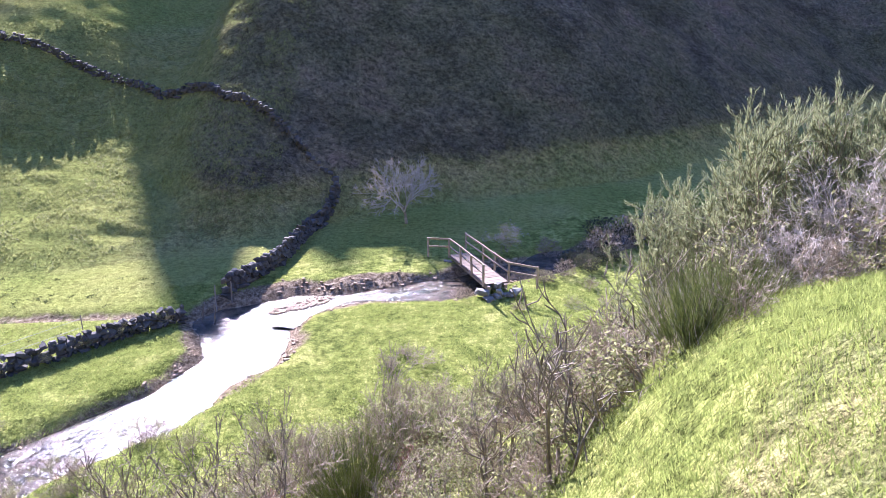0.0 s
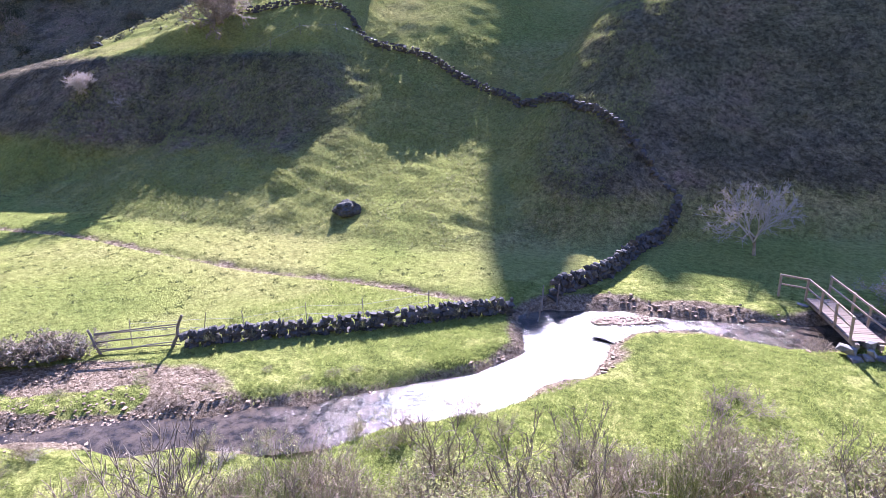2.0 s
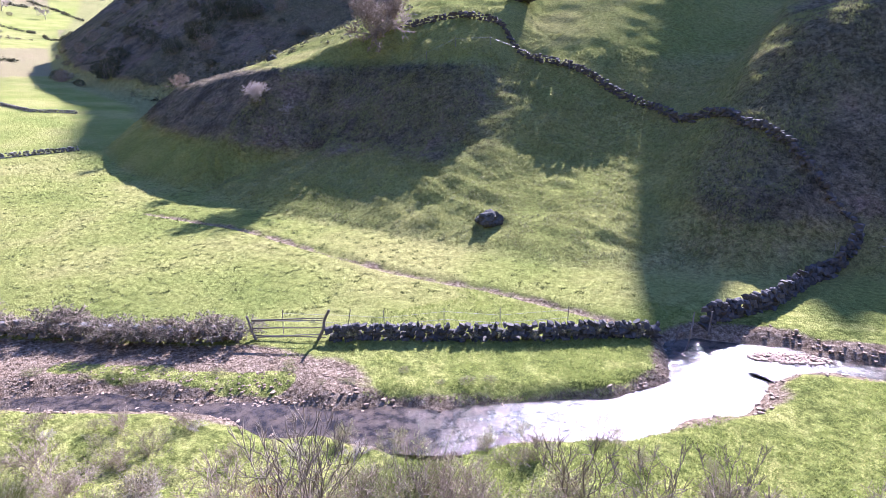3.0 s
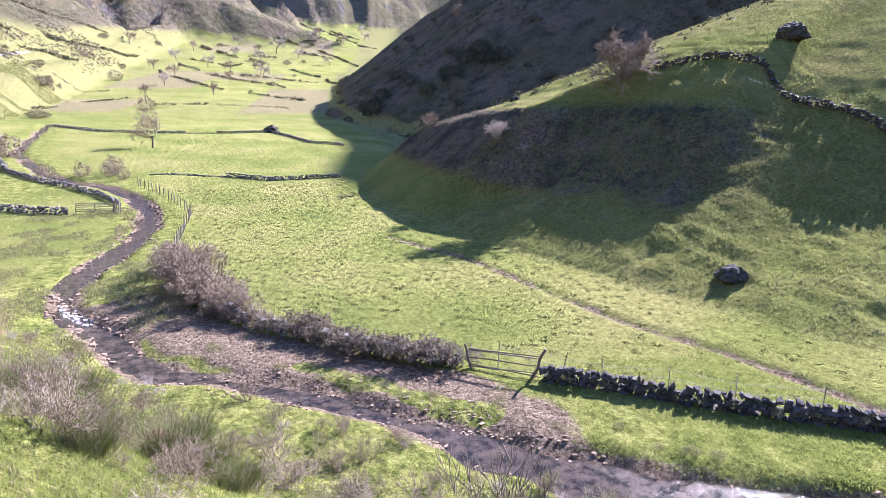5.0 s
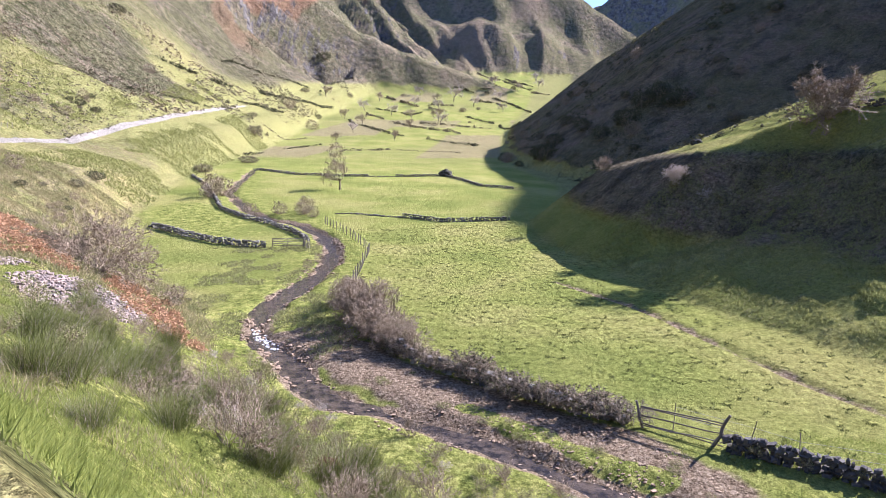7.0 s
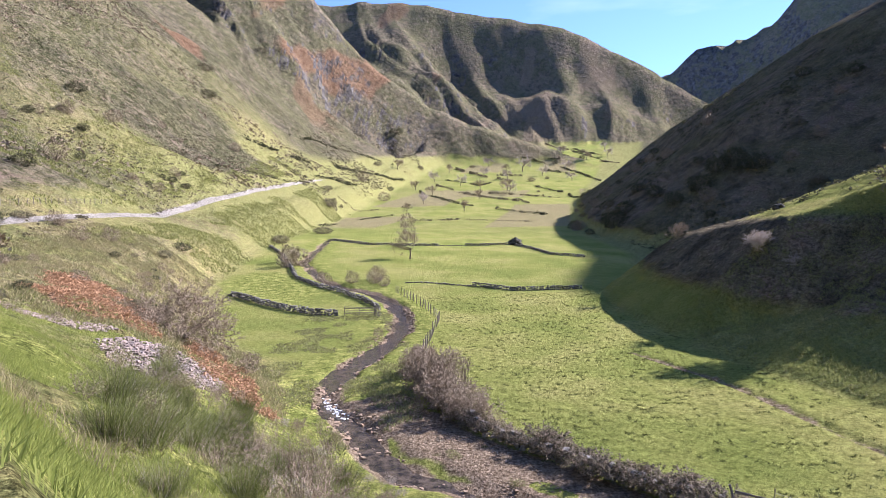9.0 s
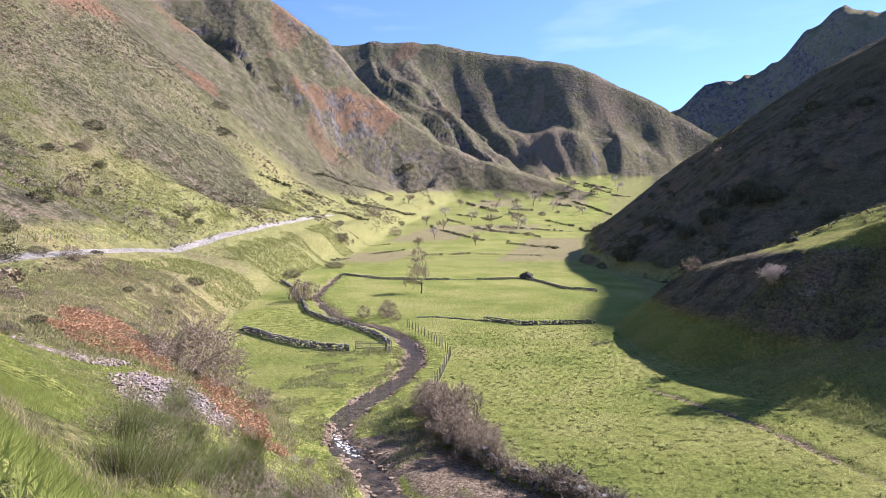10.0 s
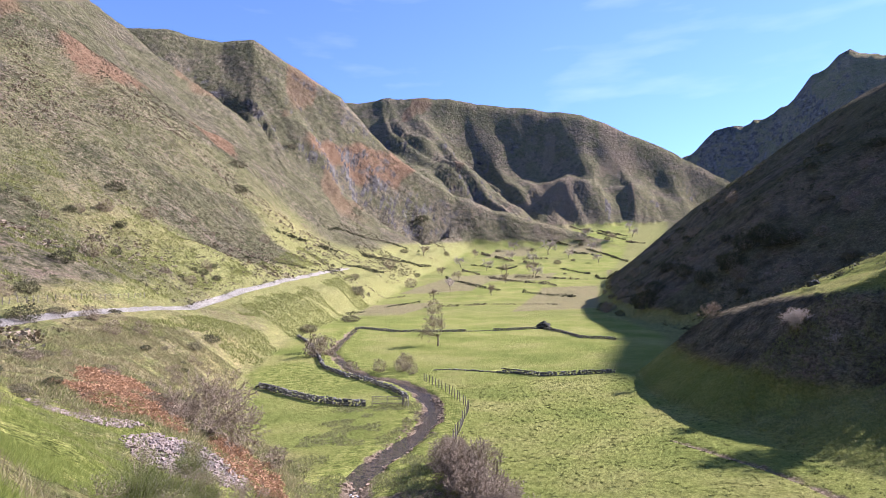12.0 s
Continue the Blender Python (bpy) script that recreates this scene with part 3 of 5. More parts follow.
def piece(name, me, parent, label="", m=None, kind=""):
    """A mesh under a thing or a part; m places it in its parent."""
    ob = new(name, me)
    ob.parent = parent
    if m is not None:
        ob.matrix_basis = m
    return tagged(ob, label, kind=kind)


def part(name, bm, mat, parent, label=""):
    me = bpy.data.meshes.new(name)
    bm.to_mesh(me)
    bm.free()
    me.materials.append(mat)
    return piece(name, me, parent, label)


def prisms(a, b, ra, rb, sides=3):
    """Tapered rods from points a to points b, as vertices and faces."""
    a, b = np.asarray(a, float), np.asarray(b, float)
    ra, rb = np.asarray(ra, float), np.asarray(rb, float)
    w = b - a
    w /= np.linalg.norm(w, axis=1, keepdims=True) + 1e-9
    ref = np.where(np.abs(w[:, 2:3]) > 0.8, np.array([[1.0, 0, 0]]), np.array([[0, 0, 1.0]]))
    u = np.cross(w, ref)
    u /= np.linalg.norm(u, axis=1, keepdims=True) + 1e-9
    v = np.cross(w, u)
    t = np.arange(sides) * 2 * np.pi / sides
    ring = u[:, None] * np.cos(t)[None, :, None] + v[:, None] * np.sin(t)[None, :, None]
    low, top = a[:, None] + ring * ra[:, None, None], b[:, None] + ring * rb[:, None, None]
    n = len(a)
    verts = np.concatenate([low, top], 1).reshape(-1, 3)
    base = (np.arange(n) * 2 * sides)[:, None]
    k = np.arange(sides)
    nxt = (k + 1) % sides
    faces = np.stack([base + k, base + nxt, base + sides + nxt, base + sides + k], -1).reshape(-1, 4)
    return verts, faces


def rods(name, segs, mat, sides=3):
    a, b = np.array([s[0] for s in segs]), np.array([s[1] for s in segs])
    v, f = prisms(a, b, [s[2] for s in segs], [s[3] for s in segs], sides)
    return grid_mesh(name, v, f, mat)


def sprout(r, start, way, length, radius, levels, out, spread=0.7, forks=3, lift=0.15, bits=3, shrink=0.66, thin=0.0028):
    """Grow a branch with its twigs as rods into out."""
    p, w = np.array(start, float), np.array(way, float)
    w /= np.linalg.norm(w)
    step = length / bits
    rad = radius
    nodes = []
    for k in range(bits):
        w = w + r.normal(0, 0.22, 3) + np.array([0, 0, lift])
        w /= np.linalg.norm(w)
        q = p + w * step
        out.append((p, q, rad, rad * 0.8))
        p, rad = q, rad * 0.8
        nodes.append((p.copy(), w.copy(), rad))
    if levels <= 0:
        return
    for k in range(forks):
        c, cw, cr = nodes[min(len(nodes) - 1, int(r.integers(max(0, bits - 3), bits)))] if k else nodes[-1]
        sprout(r, c, cw + r.normal(0, spread, 3), length * shrink * r.uniform(0.75, 1.2), max(cr * 0.75, thin), levels - 1, out, spread, forks, lift, max(2, bits - 1), shrink, thin)


def leaf_cloud(r, n, centre, spread, size, lo=0.4, narrow=0.5):
    """Many small folded leaves round a centre."""
    d = r.normal(0, 1, (n, 3))
    d /= np.linalg.norm(d, axis=1, keepdims=True)
    c = np.asarray(centre) + d * np.asarray(spread) * (r.uniform(lo, 1, (n, 1)) ** 0.6)
    u, v = r.normal(0, 1, (n, 3)), r.normal(0, 1, (n, 3))
    u /= np.linalg.norm(u, axis=1, keepdims=True)
    v -= (v * u).sum(1, keepdims=True) * u
    v /= np.linalg.norm(v, axis=1, keepdims=True)
    s = size * r.uniform(0.6, 1.4, (n, 1))
    verts = np.stack([c - u * s, c + v * s * narrow, c + u * s, c - v * s * narrow], 1).reshape(-1, 3)
    i = np.arange(n)[:, None] * 4
    return verts, np.concatenate([i, i + 1, i + 2, i + 3], 1)


BARK = plain("grey_bark", (0.10, 0.080, 0.055), (0.27, 0.222, 0.170), 14, 0.9, 0.5, 0.01, (1, 1, 0.3))
TWIG = plain("bare_twig", (0.100, 0.073, 0.046), (0.43, 0.345, 0.25), 6, 0.75, 0.2, 0.003, by="island")
PALE = plain("pale_twig", (0.28, 0.235, 0.20), (0.56, 0.49, 0.42), 6, 0.7, 0.2, 0.003, by="island")
BROOM = leafy("broom_stem", (0.070, 0.092, 0.026), (0.310, 0.345, 0.125), 5, 0.4)
OLIVE = leafy("olive_spray", (0.070, 0.085, 0.036), (0.350, 0.365, 0.190), 5, 0.4)
RUST = leafy("dead_bracken", (0.25, 0.135, 0.070), (0.52, 0.335, 0.20), 5, 0.35)
GRASS = leafy("grass_blade", (0.125, 0.168, 0.036), (0.410, 0.450, 0.130), 3, 0.55)
DULL = leafy("hill_grass", (0.125, 0.140, 0.050), (0.400, 0.410, 0.145), 3, 0.45)
STRAW = leafy("dry_grass", (0.20, 0.17, 0.08), (0.45, 0.40, 0.23), 3, 0.4)
LEAF = leafy("bramble_leaf", (0.075, 0.090, 0.032), (0.42, 0.41, 0.19), 5, 0.45)
TUSSOCK = leafy("rush_tussock", (0.075, 0.090, 0.030), (0.19, 0.20, 0.075), 5, 0.3)
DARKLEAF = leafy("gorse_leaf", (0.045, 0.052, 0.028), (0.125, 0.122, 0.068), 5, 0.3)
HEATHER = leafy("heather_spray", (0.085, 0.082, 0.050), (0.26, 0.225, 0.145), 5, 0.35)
STONE = plain("lichen_stone", (0.026, 0.024, 0.021), (0.125, 0.115, 0.105), 7, 0.9, 0.6, 0.02, by="object")
STONES = plain("field_stone", (0.075, 0.070, 0.062), (0.30, 0.285, 0.26), 5, 0.9, 0.6, 0.02, by="island")
GRAVEL = plain("brown_gravel", (0.125, 0.088, 0.056), (0.40, 0.295, 0.20), 6, 0.9, 0.5, 0.015, by="island")
SCREE = plain("scree_stone", (0.13, 0.098, 0.080), (0.40, 0.325, 0.28), 6, 0.9, 0.5, 0.015, by="island")
TIMBER = plain("weathered_timber", (0.17, 0.125, 0.085), (0.42, 0.33, 0.24), 9, 0.8, 0.4, 0.006, (1, 12, 12))
PLANK = plain("deck_timber", (0.11, 0.075, 0.052), (0.25, 0.185, 0.14), 9, 0.8, 0.4, 0.006, (12, 1, 12), by="object")
POLE = plain("grey_pole", (0.12, 0.10, 0.085), (0.33, 0.29, 0.25), 9, 0.85, 0.4, 0.006, (1, 1, 0.2), by="object")
WIRE = plain("fence_wire", (0.20, 0.20, 0.20), (0.32, 0.31, 0.30), 9, 0.5, 0.1, 0.002)


# ---- plants, each kind built a few times over ----
def stem_mesh(name, r, n, height, spread, mat, thin=0.006, lean=0.35, bits=3, low=0.0):
    """A clump of long thin upright stems."""
    base = r.normal(0, spread * 0.28, (n, 2))
    h = height * r.uniform(0.55, 1.08, n)
    way = np.concatenate([base / (spread * 0.28) * lean * 0.6 + r.normal(0, lean * 0.5, (n, 2)), np.ones((n, 1))], 1)
    p = np.concatenate([base, np.full((n, 1), low)], 1)
    a, b, ra, rb = [], [], [], []
    for k in range(bits):
        w = way / np.linalg.norm(way, axis=1, keepdims=True)
        q = p + w * (h / bits)[:, None]
        a.append(p), b.append(q)
        ra.append(np.full(n, thin * (1 - 0.28 * k))), rb.append(np.full(n, thin * (0.72 - 0.28 * k) + 0.001))
        p = q
        way = way + np.concatenate([r.normal(0, 0.10, (n, 2)) + base * 0.12, np.zeros((n, 1))], 1)
    v, f = prisms(np.concatenate(a), np.concatenate(b), np.concatenate(ra), np.concatenate(rb))
    return grid_mesh(name, v, f, mat)


def broom_kind(seed, height=1.5, spread=1.3):
    """Green broom: woody feet, a mass of upright switches."""
    r = np.random.default_rng(seed)
    wood = []
    for _ in range(14):
        sprout(r, (*r.normal(0, 0.10, 2), -0.1), (*r.normal(0, 0.5, 2), 1), height * 0.45, 0.016, 1, wood, 0.5, 3)
    return (("foliage", stem_mesh("foliage", r, 560, height, spread, BROOM, 0.0075, 0.42)),
            ("dead_foliage", stem_mesh("dead_foliage", r, 70, height * 0.85, spread * 1.15, PALE, 0.006, 0.55)),
            ("wood", rods("wood", wood, TWIG)))


def thicket_kind(seed, height=1.3, mat=None, levels=3, stems=9, forks=4, leaves=0, leaf=LEAF, wide=0.8, thick=0.014, lift=0.10, leaf_size=0.03, thin=0.0042, narrow=0.5):
    """A bare shrub of many forking stems, with or without leaves."""
    r = np.random.default_rng(seed)
    wood = []
    for _ in range(stems):
        t = r.uniform(0, 2 * np.pi)
        sprout(r, (0.12 * math.cos(t), 0.12 * math.sin(t), -0.1), (wide * math.cos(t) * r.uniform(0.2, 1), wide * math.sin(t) * r.uniform(0.2, 1), 1),
               height * 0.48, thick, levels, wood, 0.55, forks, lift, 3, 0.62, thin)
    stout = [s for s in wood if s[2] > thick * 0.42]
    fine = [s for s in wood if s[2] <= thick * 0.42] or stout[-6:]
    out = [("wood", rods("wood", stout, mat or TWIG)), ("brush", rods("brush", fine, mat or TWIG))]
    if leaves:
        tips = np.array([s[1] for s in wood])
        pick = tips[r.integers(0, len(tips), leaves)] + r.normal(0, 0.06, (leaves, 3))
        v, f = leaf_cloud(r, leaves, (0, 0, 0), 0.01, leaf_size, narrow=narrow)
        if narrow < 0.3:
            ends = [s for s in wood if s[2] <= thick * 0.42]
            k = r.integers(0, len(ends), leaves)
            a, b = np.array([s[0] for s in ends])[k], np.array([s[1] for s in ends])[k]
            w = b - a
            w = w / np.linalg.norm(w, axis=1, keepdims=True) + np.array([0, 0, 0.35]) + r.normal(0, 0.38, w.shape)
            pick = a + (b - a) * r.uniform(0, 1.3, (leaves, 1)) + r.normal(0, 0.012, a.shape)
            side = np.cross(w, r.normal(0, 1, w.shape))
            side = side / np.linalg.norm(side, axis=1, keepdims=True) * leaf_size * narrow
            w = w * leaf_size * r.uniform(0.8, 1.8, (leaves, 1))
            v = np.stack([-0.2 * w, 0.4 * w + side, w, 0.4 * w - side], 1).reshape(-1, 3)
        v += np.repeat(pick, 4, 0)
        out.append(("foliage", grid_mesh("foliage", v, f, leaf)))
    return tuple(out)


def tree_kind(seed, height, mat=BARK, twig=PALE, levels=3, trunk=0.10, clear=0.35, stems=1, spread=0.6, thin=0.010):
    """A bare tree: trunk, limbs and fine twigs."""
    r = np.random.default_rng(seed)
    bole, crown = [], []
    for s in range(stems):
        p = np.array([0.15 * s * r.normal(), 0.15 * s * r.normal(), -0.2])
        w = np.array([r.normal(0, 0.08 + 0.2 * (stems > 1)), r.normal(0, 0.08 + 0.2 * (stems > 1)), 1.0])
        top = height * clear
        for k in range(4):
            q = p + w * (top + 0.2) / 4 + np.array([*r.normal(0, 0.03 * top, 2), 0])
            bole.append((p, q, trunk * (1 - 0.12 * k), trunk * (0.88 - 0.12 * k)))
            p = q
        for k in range(6):
            t = r.uniform(0, 2 * np.pi)
            sprout(r, p - np.array([0, 0, r.uniform(0, 0.3) * top]), (0.9 * math.cos(t), 0.9 * math.sin(t), r.uniform(0.5, 1.3)), height * 0.30, trunk * 0.45, levels, crown, spread, 4, 0.10, 3, 0.64, thin)
    return (("trunk", rods("trunk", bole, mat, 7)), ("crown", rods("crown", crown, twig)))


def ball_kind(seed, leaf, twig, n=700, spread=(0.9, 0.9, 0.65), size=0.07, stems=8):
    """A low dense bush seen from afar: short stems inside a rough leafy or twiggy mass."""
    r = np.random.default_rng(seed)
    wood = []
    for _ in range(stems):
        t = r.uniform(0, 2 * np.pi)
        sprout(r, (0, 0, -0.1), (math.cos(t), math.sin(t), r.uniform(0.4, 1.4)), 0.55, 0.02, 2, wood, 0.5, 3)
    v, f = leaf_cloud(r, n, (0, 0, spread[2] * 0.85), spread, size)
    lump = 0.75 + 0.5 * fractal(np.arctan2(v[:, 1], v[:, 0]) * 2 + 9, v[:, 2] * 3 + 5, 1.0, seed)
    v = v * np.stack([lump, lump, lump], 1)
    v[:, 2] = np.maximum(v[:, 2], 0.0)
    return (("wood", rods("wood", wood, twig)), ("foliage", grid_mesh("foliage", v, f, leaf)))


def plant(name, kinds, x, y, size, label, category, group="", turn=None, tall=1.0, sink=0.03, tilt=0.0):
    """Set a plant of one of those kinds on the ground."""
    k = kinds[int(rng.integers(len(kinds)))]
    ob = new(name)
    ob.empty_display_size = 0.2
    z = ground_at(x, y) - sink * size
    ob.matrix_world = pose(x, y, z, tilt, 0, rng.uniform(0, 360) if turn is None else turn) @ Matrix.Diagonal((size, size, size * tall, 1))
    tagged(ob, label, category, group)
    for n, me in k:
        piece(n, me, ob, kind="" if n == "trunk" else "stuff")
    return ob


BROOMS = [broom_kind(101), broom_kind(102, 1.6, 1.5), broom_kind(103, 1.3, 1.1)]
BARE = [thicket_kind(111, thin=0.006), thicket_kind(112, 1.5, stems=7, thin=0.006), thicket_kind(113, 1.2, stems=11, thin=0.006)]
SAPLING = [thicket_kind(121, 1.9, BARK, levels=3, stems=3, forks=3, wide=0.35, thick=0.028, lift=0.2, thin=0.008), thicket_kind(122, 1.8, BARK, levels=3, stems=4, forks=3, wide=0.4, thick=0.026, lift=0.22, thin=0.008)]
BRAMBLE = [thicket_kind(131, 0.9, levels=2, stems=14, forks=4, leaves=900, wide=1.3, lift=-0.02), thicket_kind(132, 0.8, levels=2, stems=14, forks=4, leaves=700, wide=1.4, lift=-0.02)]
TANGLE = [thicket_kind(141, 1.0, TWIG, 3, 12, 4, wide=1.4, lift=-0.04), thicket_kind(142, 0.9, PALE, 3, 12, 4, wide=1.5, lift=-0.05)]
SPECKLED = [thicket_kind(145, 1.3, TWIG, 3, 7, 3, leaves=1200, wide=0.6, leaf_size=0.027, thin=0.006), thicket_kind(146, 1.1, TWIG, 3, 8, 3, leaves=1400, wide=0.8, leaf_size=0.028, thin=0.006), thicket_kind(147, 1.5, TWIG, 3, 6, 3, leaves=1000, wide=0.5, leaf_size=0.027, thin=0.006)]
BRACKEN = [thicket_kind(151, 0.55, RUST, 1, 18, 4, leaves=420, leaf=RUST, wide=1.5, lift=-0.12, thick=0.007, leaf_size=0.05), thicket_kind(152, 0.5, RUST, 1, 18, 4, leaves=420, leaf=RUST, wide=1.7, lift=-0.14, thick=0.007, leaf_size=0.05)]
TALLBROOM = [thicket_kind(161, 2.6, levels=3, stems=9, forks=4, leaves=34000, leaf=OLIVE, wide=0.7, thick=0.026, lift=0.14, leaf_size=0.034, narrow=0.16),
             thicket_kind(162, 2.8, levels=3, stems=9, forks=4, leaves=34000, leaf=OLIVE, wide=0.75, thick=0.026, lift=0.14, leaf_size=0.034, narrow=0.16)]
THORN = [thicket_kind(171, 2.9, PALE, 4, 6, 4, wide=0.9, thick=0.028, lift=0.03), thicket_kind(172, 2.7, PALE, 4, 6, 4, wide=1.0, thick=0.028, lift=0.02)]
FARBUSH = [ball_kind(181, DARKLEAF, TWIG, 1300, (1.0, 0.9, 0.55), 0.052), ball_kind(182, DARKLEAF, TWIG, 1300, (0.95, 1.0, 0.6), 0.052), ball_kind(183, HEATHER, TWIG, 1300, (1.1, 0.9, 0.5), 0.052), ball_kind(184, HEATHER, TWIG, 1300, (0.9, 1.1, 0.55), 0.052)]
FARBARE = [ball_kind(191, TWIG, TWIG, 900, (0.9, 0.9, 0.8), 0.05), ball_kind(192, TWIG, TWIG, 900, (0.95, 0.85, 0.75), 0.05)]
LOWBUSH = [ball_kind(193, LEAF, TWIG, 520, (0.8, 0.8, 0.45), 0.05), ball_kind(194, LEAF, TWIG, 520, (0.8, 0.7, 0.4), 0.05)]

# the tall brooms and bare shrubs beside the bridge path
for x, y, s, tall in ((2.3, 9.8, 1.2, 1.25), (2.8, 9.2, 1.0, 1.2), (4.2, 8.6, 1.4, 1.25), (4.3, 7.8, 1.3, 1.2), (5.2, 7.8, 1.2, 1.2), (4.9, 6.7, 1.1, 1.15), (5.8, 6.8, 1.2, 1.15), (6.6, 7.4, 1.2, 1.15), (7.4, 6.4, 1.15, 1.1), (5.4, 9.2, 1.3, 1.2), (3.4, 8.2, 1.0, 1.1)):
    plant("tall_broom", TALLBROOM, x, y, s, "tall grey-green broom bush in feathery leaf on the slope", "bush", "tall brooms", tall=tall)
for x, y, s in ((2.9, 6.6, 1.1), (3.5, 6.0, 1.3), (4.2, 5.4, 1.3), (4.9, 5.0, 1.3), (2.3, 7.4, 1.0), (5.6, 4.6, 1.2), (3.9, 6.6, 1.3), (4.7, 5.9, 1.4)):
    plant("bare_shrub", THORN, x, y, s * 0.6, "bare pale-twigged thorn shrub arching over the slope", "shrub", "bare shrubs on the slope")


for x, y, s, kinds, what in ((1.2, 5.6, 0.85, BROOMS, "broom"), (1.8, 5.9, 0.75, BROOMS, "broom"), (1.5, 5.0, 0.5, BARE, "bare_shrub"), (2.5, 5.2, 0.7, BARE, "bare_shrub"), (0.3, 7.2, 0.5, BARE, "bare_shrub"),
                             (0.9, 7.6, 0.8, BRAMBLE, "bramble"), (0.2, 6.2, 0.6, BRAMBLE, "bramble"), (2.2, 6.4, 0.9, BRAMBLE, "bramble"), (3.2, 5.0, 0.7, BRAMBLE, "bramble"), (-0.6, 7.4, 0.8, SPECKLED, "leafing_shrub")):
    word = {"broom": "green broom bush with upright switches", "bare_shrub": "leafless brown shrub with fine forking twigs", "bramble": "low bramble tangle with small green leaves", "leafing_shrub": "thin brown shrub with first pale leaves"}[what]
    plant(what, kinds, x, y, s, word + " on the grass bank", {"broom": "bush", "bramble": "bramble"}.get(what, "shrub"), "shrubs on the grass bank")


def scatter(n, xs, ys, seed, keep):
    """n places in a box where keep, which takes arrays, holds."""
    r = np.random.default_rng(seed)
    out = np.zeros((0, 2))
    while len(out) < n:
        p = np.stack([r.uniform(*xs, 400), r.uniform(*ys, 400)], 1)
        out = np.concatenate([out, p[keep(p[:, 0], p[:, 1])]])
    return [(float(x), float(y), r) for x, y in out[:n]]


def near_in(x, y):
    d, s, _ = polyline(x, y, NEAR_FOOT)
    return d * s


def clear_of_walk(x, y, gap):
    return np.minimum(np.minimum(np.hypot(x + 2.5, y + 2.9), np.hypot(x + 3.7, y + 2.5)), np.hypot(x + 5.1, y + 2.4)) > gap


# shrubs that cover the slope below the track
def on_slope(lo, hi, gap=5.0):
    return lambda x, y: (near_in(x, y) > lo) & (near_in(x, y) < hi) & clear_of_walk(x, y, gap)


def cover(name, kinds, n, xs, ys, seed, keep, low, high, label, category, group, tall=1.0):
    for x, y, r in scatter(n, xs, ys, seed, keep):
        plant(name, kinds, x, y, r.uniform(low, high), label, category, group, tall=tall)


cover("broom", BROOMS, 12, (-17, 7), (4, 18), 201, on_slope(1.0, 12.5, 7), 0.7, 1.15, "green broom bush with upright switches on the grassy slope", "bush", "brooms on the slope", 1.1)
cover("leafing_shrub", SPECKLED, 96, (-18, 8), (4, 20), 212, on_slope(0.2, 12, 7), 0.9, 1.6, "thin brown shrub with the first small pale leaves", "shrub", "leafing shrubs on the slope")
cover("bare_shrub", BARE, 44, (-18, 8), (4, 20), 202, on_slope(0.2, 12, 7), 0.8, 1.5, "leafless brown shrub with fine forking twigs on the slope", "shrub", "bare shrubs on the slope")
cover("sapling", SAPLING, 28, (-20, 7), (4, 18), 203, on_slope(0.2, 11.5, 7), 1.1, 1.9, "thin leafless sapling standing above the scrub", "sapling", "saplings on the slope")
cover("bramble", BRAMBLE, 60, (-17, 8), (3, 18), 204, on_slope(0.6, 13, 6), 0.8, 1.4, "low bramble tangle with small green leaves", "bramble", "brambles on the slope")
cover("dry_tangle", TANGLE, 18, (-17, 8), (4, 18), 209, on_slope(0.2, 11, 7), 0.7, 1.2, "dry pale tangle of dead twigs lying on the slope", "brushwood", "dead twigs on the slope")
cover("leafing_shrub", SPECKLED, 28, (-40, -12), (-14, 8), 216, on_slope(0.5, 12, 10), 0.6, 1.2, "thin brown shrub with the first small pale leaves", "shrub", "leafing shrubs on the slope")
cover("broom", BROOMS, 40, (-40, -12), (-14, 8), 205, on_slope(1.0, 11.0, 13), 0.5, 0.85, "green broom bush with upright switches on the grassy slope", "bush", "brooms on the slope")
cover("dry_tangle", TANGLE, 24, (-42, -12), (-14, 8), 206, on_slope(0.2, 10, 9), 0.8, 1.5, "dry pale tangle of dead twigs lying on the slope", "brushwood", "dead twigs on the slope")
cover("bare_shrub", BARE, 28, (-40, -12), (-12, 8), 207, on_slope(0.2, 10, 9), 0.8, 1.5, "leafless brown shrub with fine forking twigs on the slope", "shrub", "bare shrubs on the slope")
cover("bramble", BRAMBLE, 24, (-38, -11), (-13, 8), 208, on_slope(1.0, 13, 8), 0.6, 1.0, "low bramble tangle with small green leaves", "bramble", "brambles on the slope")
cover("bank_brush", TANGLE + SPECKLED + BARE + BRAMBLE, 84, (-44, -8), (-12, 16), 214, lambda x, y: on_slope(-3.4, 2.6, 9)(x, y) & (polyline(x, y, STREAM)[0] > 1.3), 0.4, 0.85, "brown brushwood along the foot of the slope by the stream", "brushwood", "brushwood by the stream")
REDHEATH = [ball_kind(195, leafy("red_heath", (0.13, 0.065, 0.05), (0.30, 0.17, 0.13), 5, 0.35), TWIG, 1100, (0.7, 0.7, 0.6), 0.035), ball_kind(196, HEATHER, TWIG, 1100, (0.7, 0.7, 0.6), 0.035)]
cover("heath_bush", REDHEATH, 22, (-26, 2), (-6, 12), 210, on_slope(1.0, 9, 8), 0.5, 0.95, "low reddish-brown heath bush on the slope", "bush", "heath bushes on the slope")
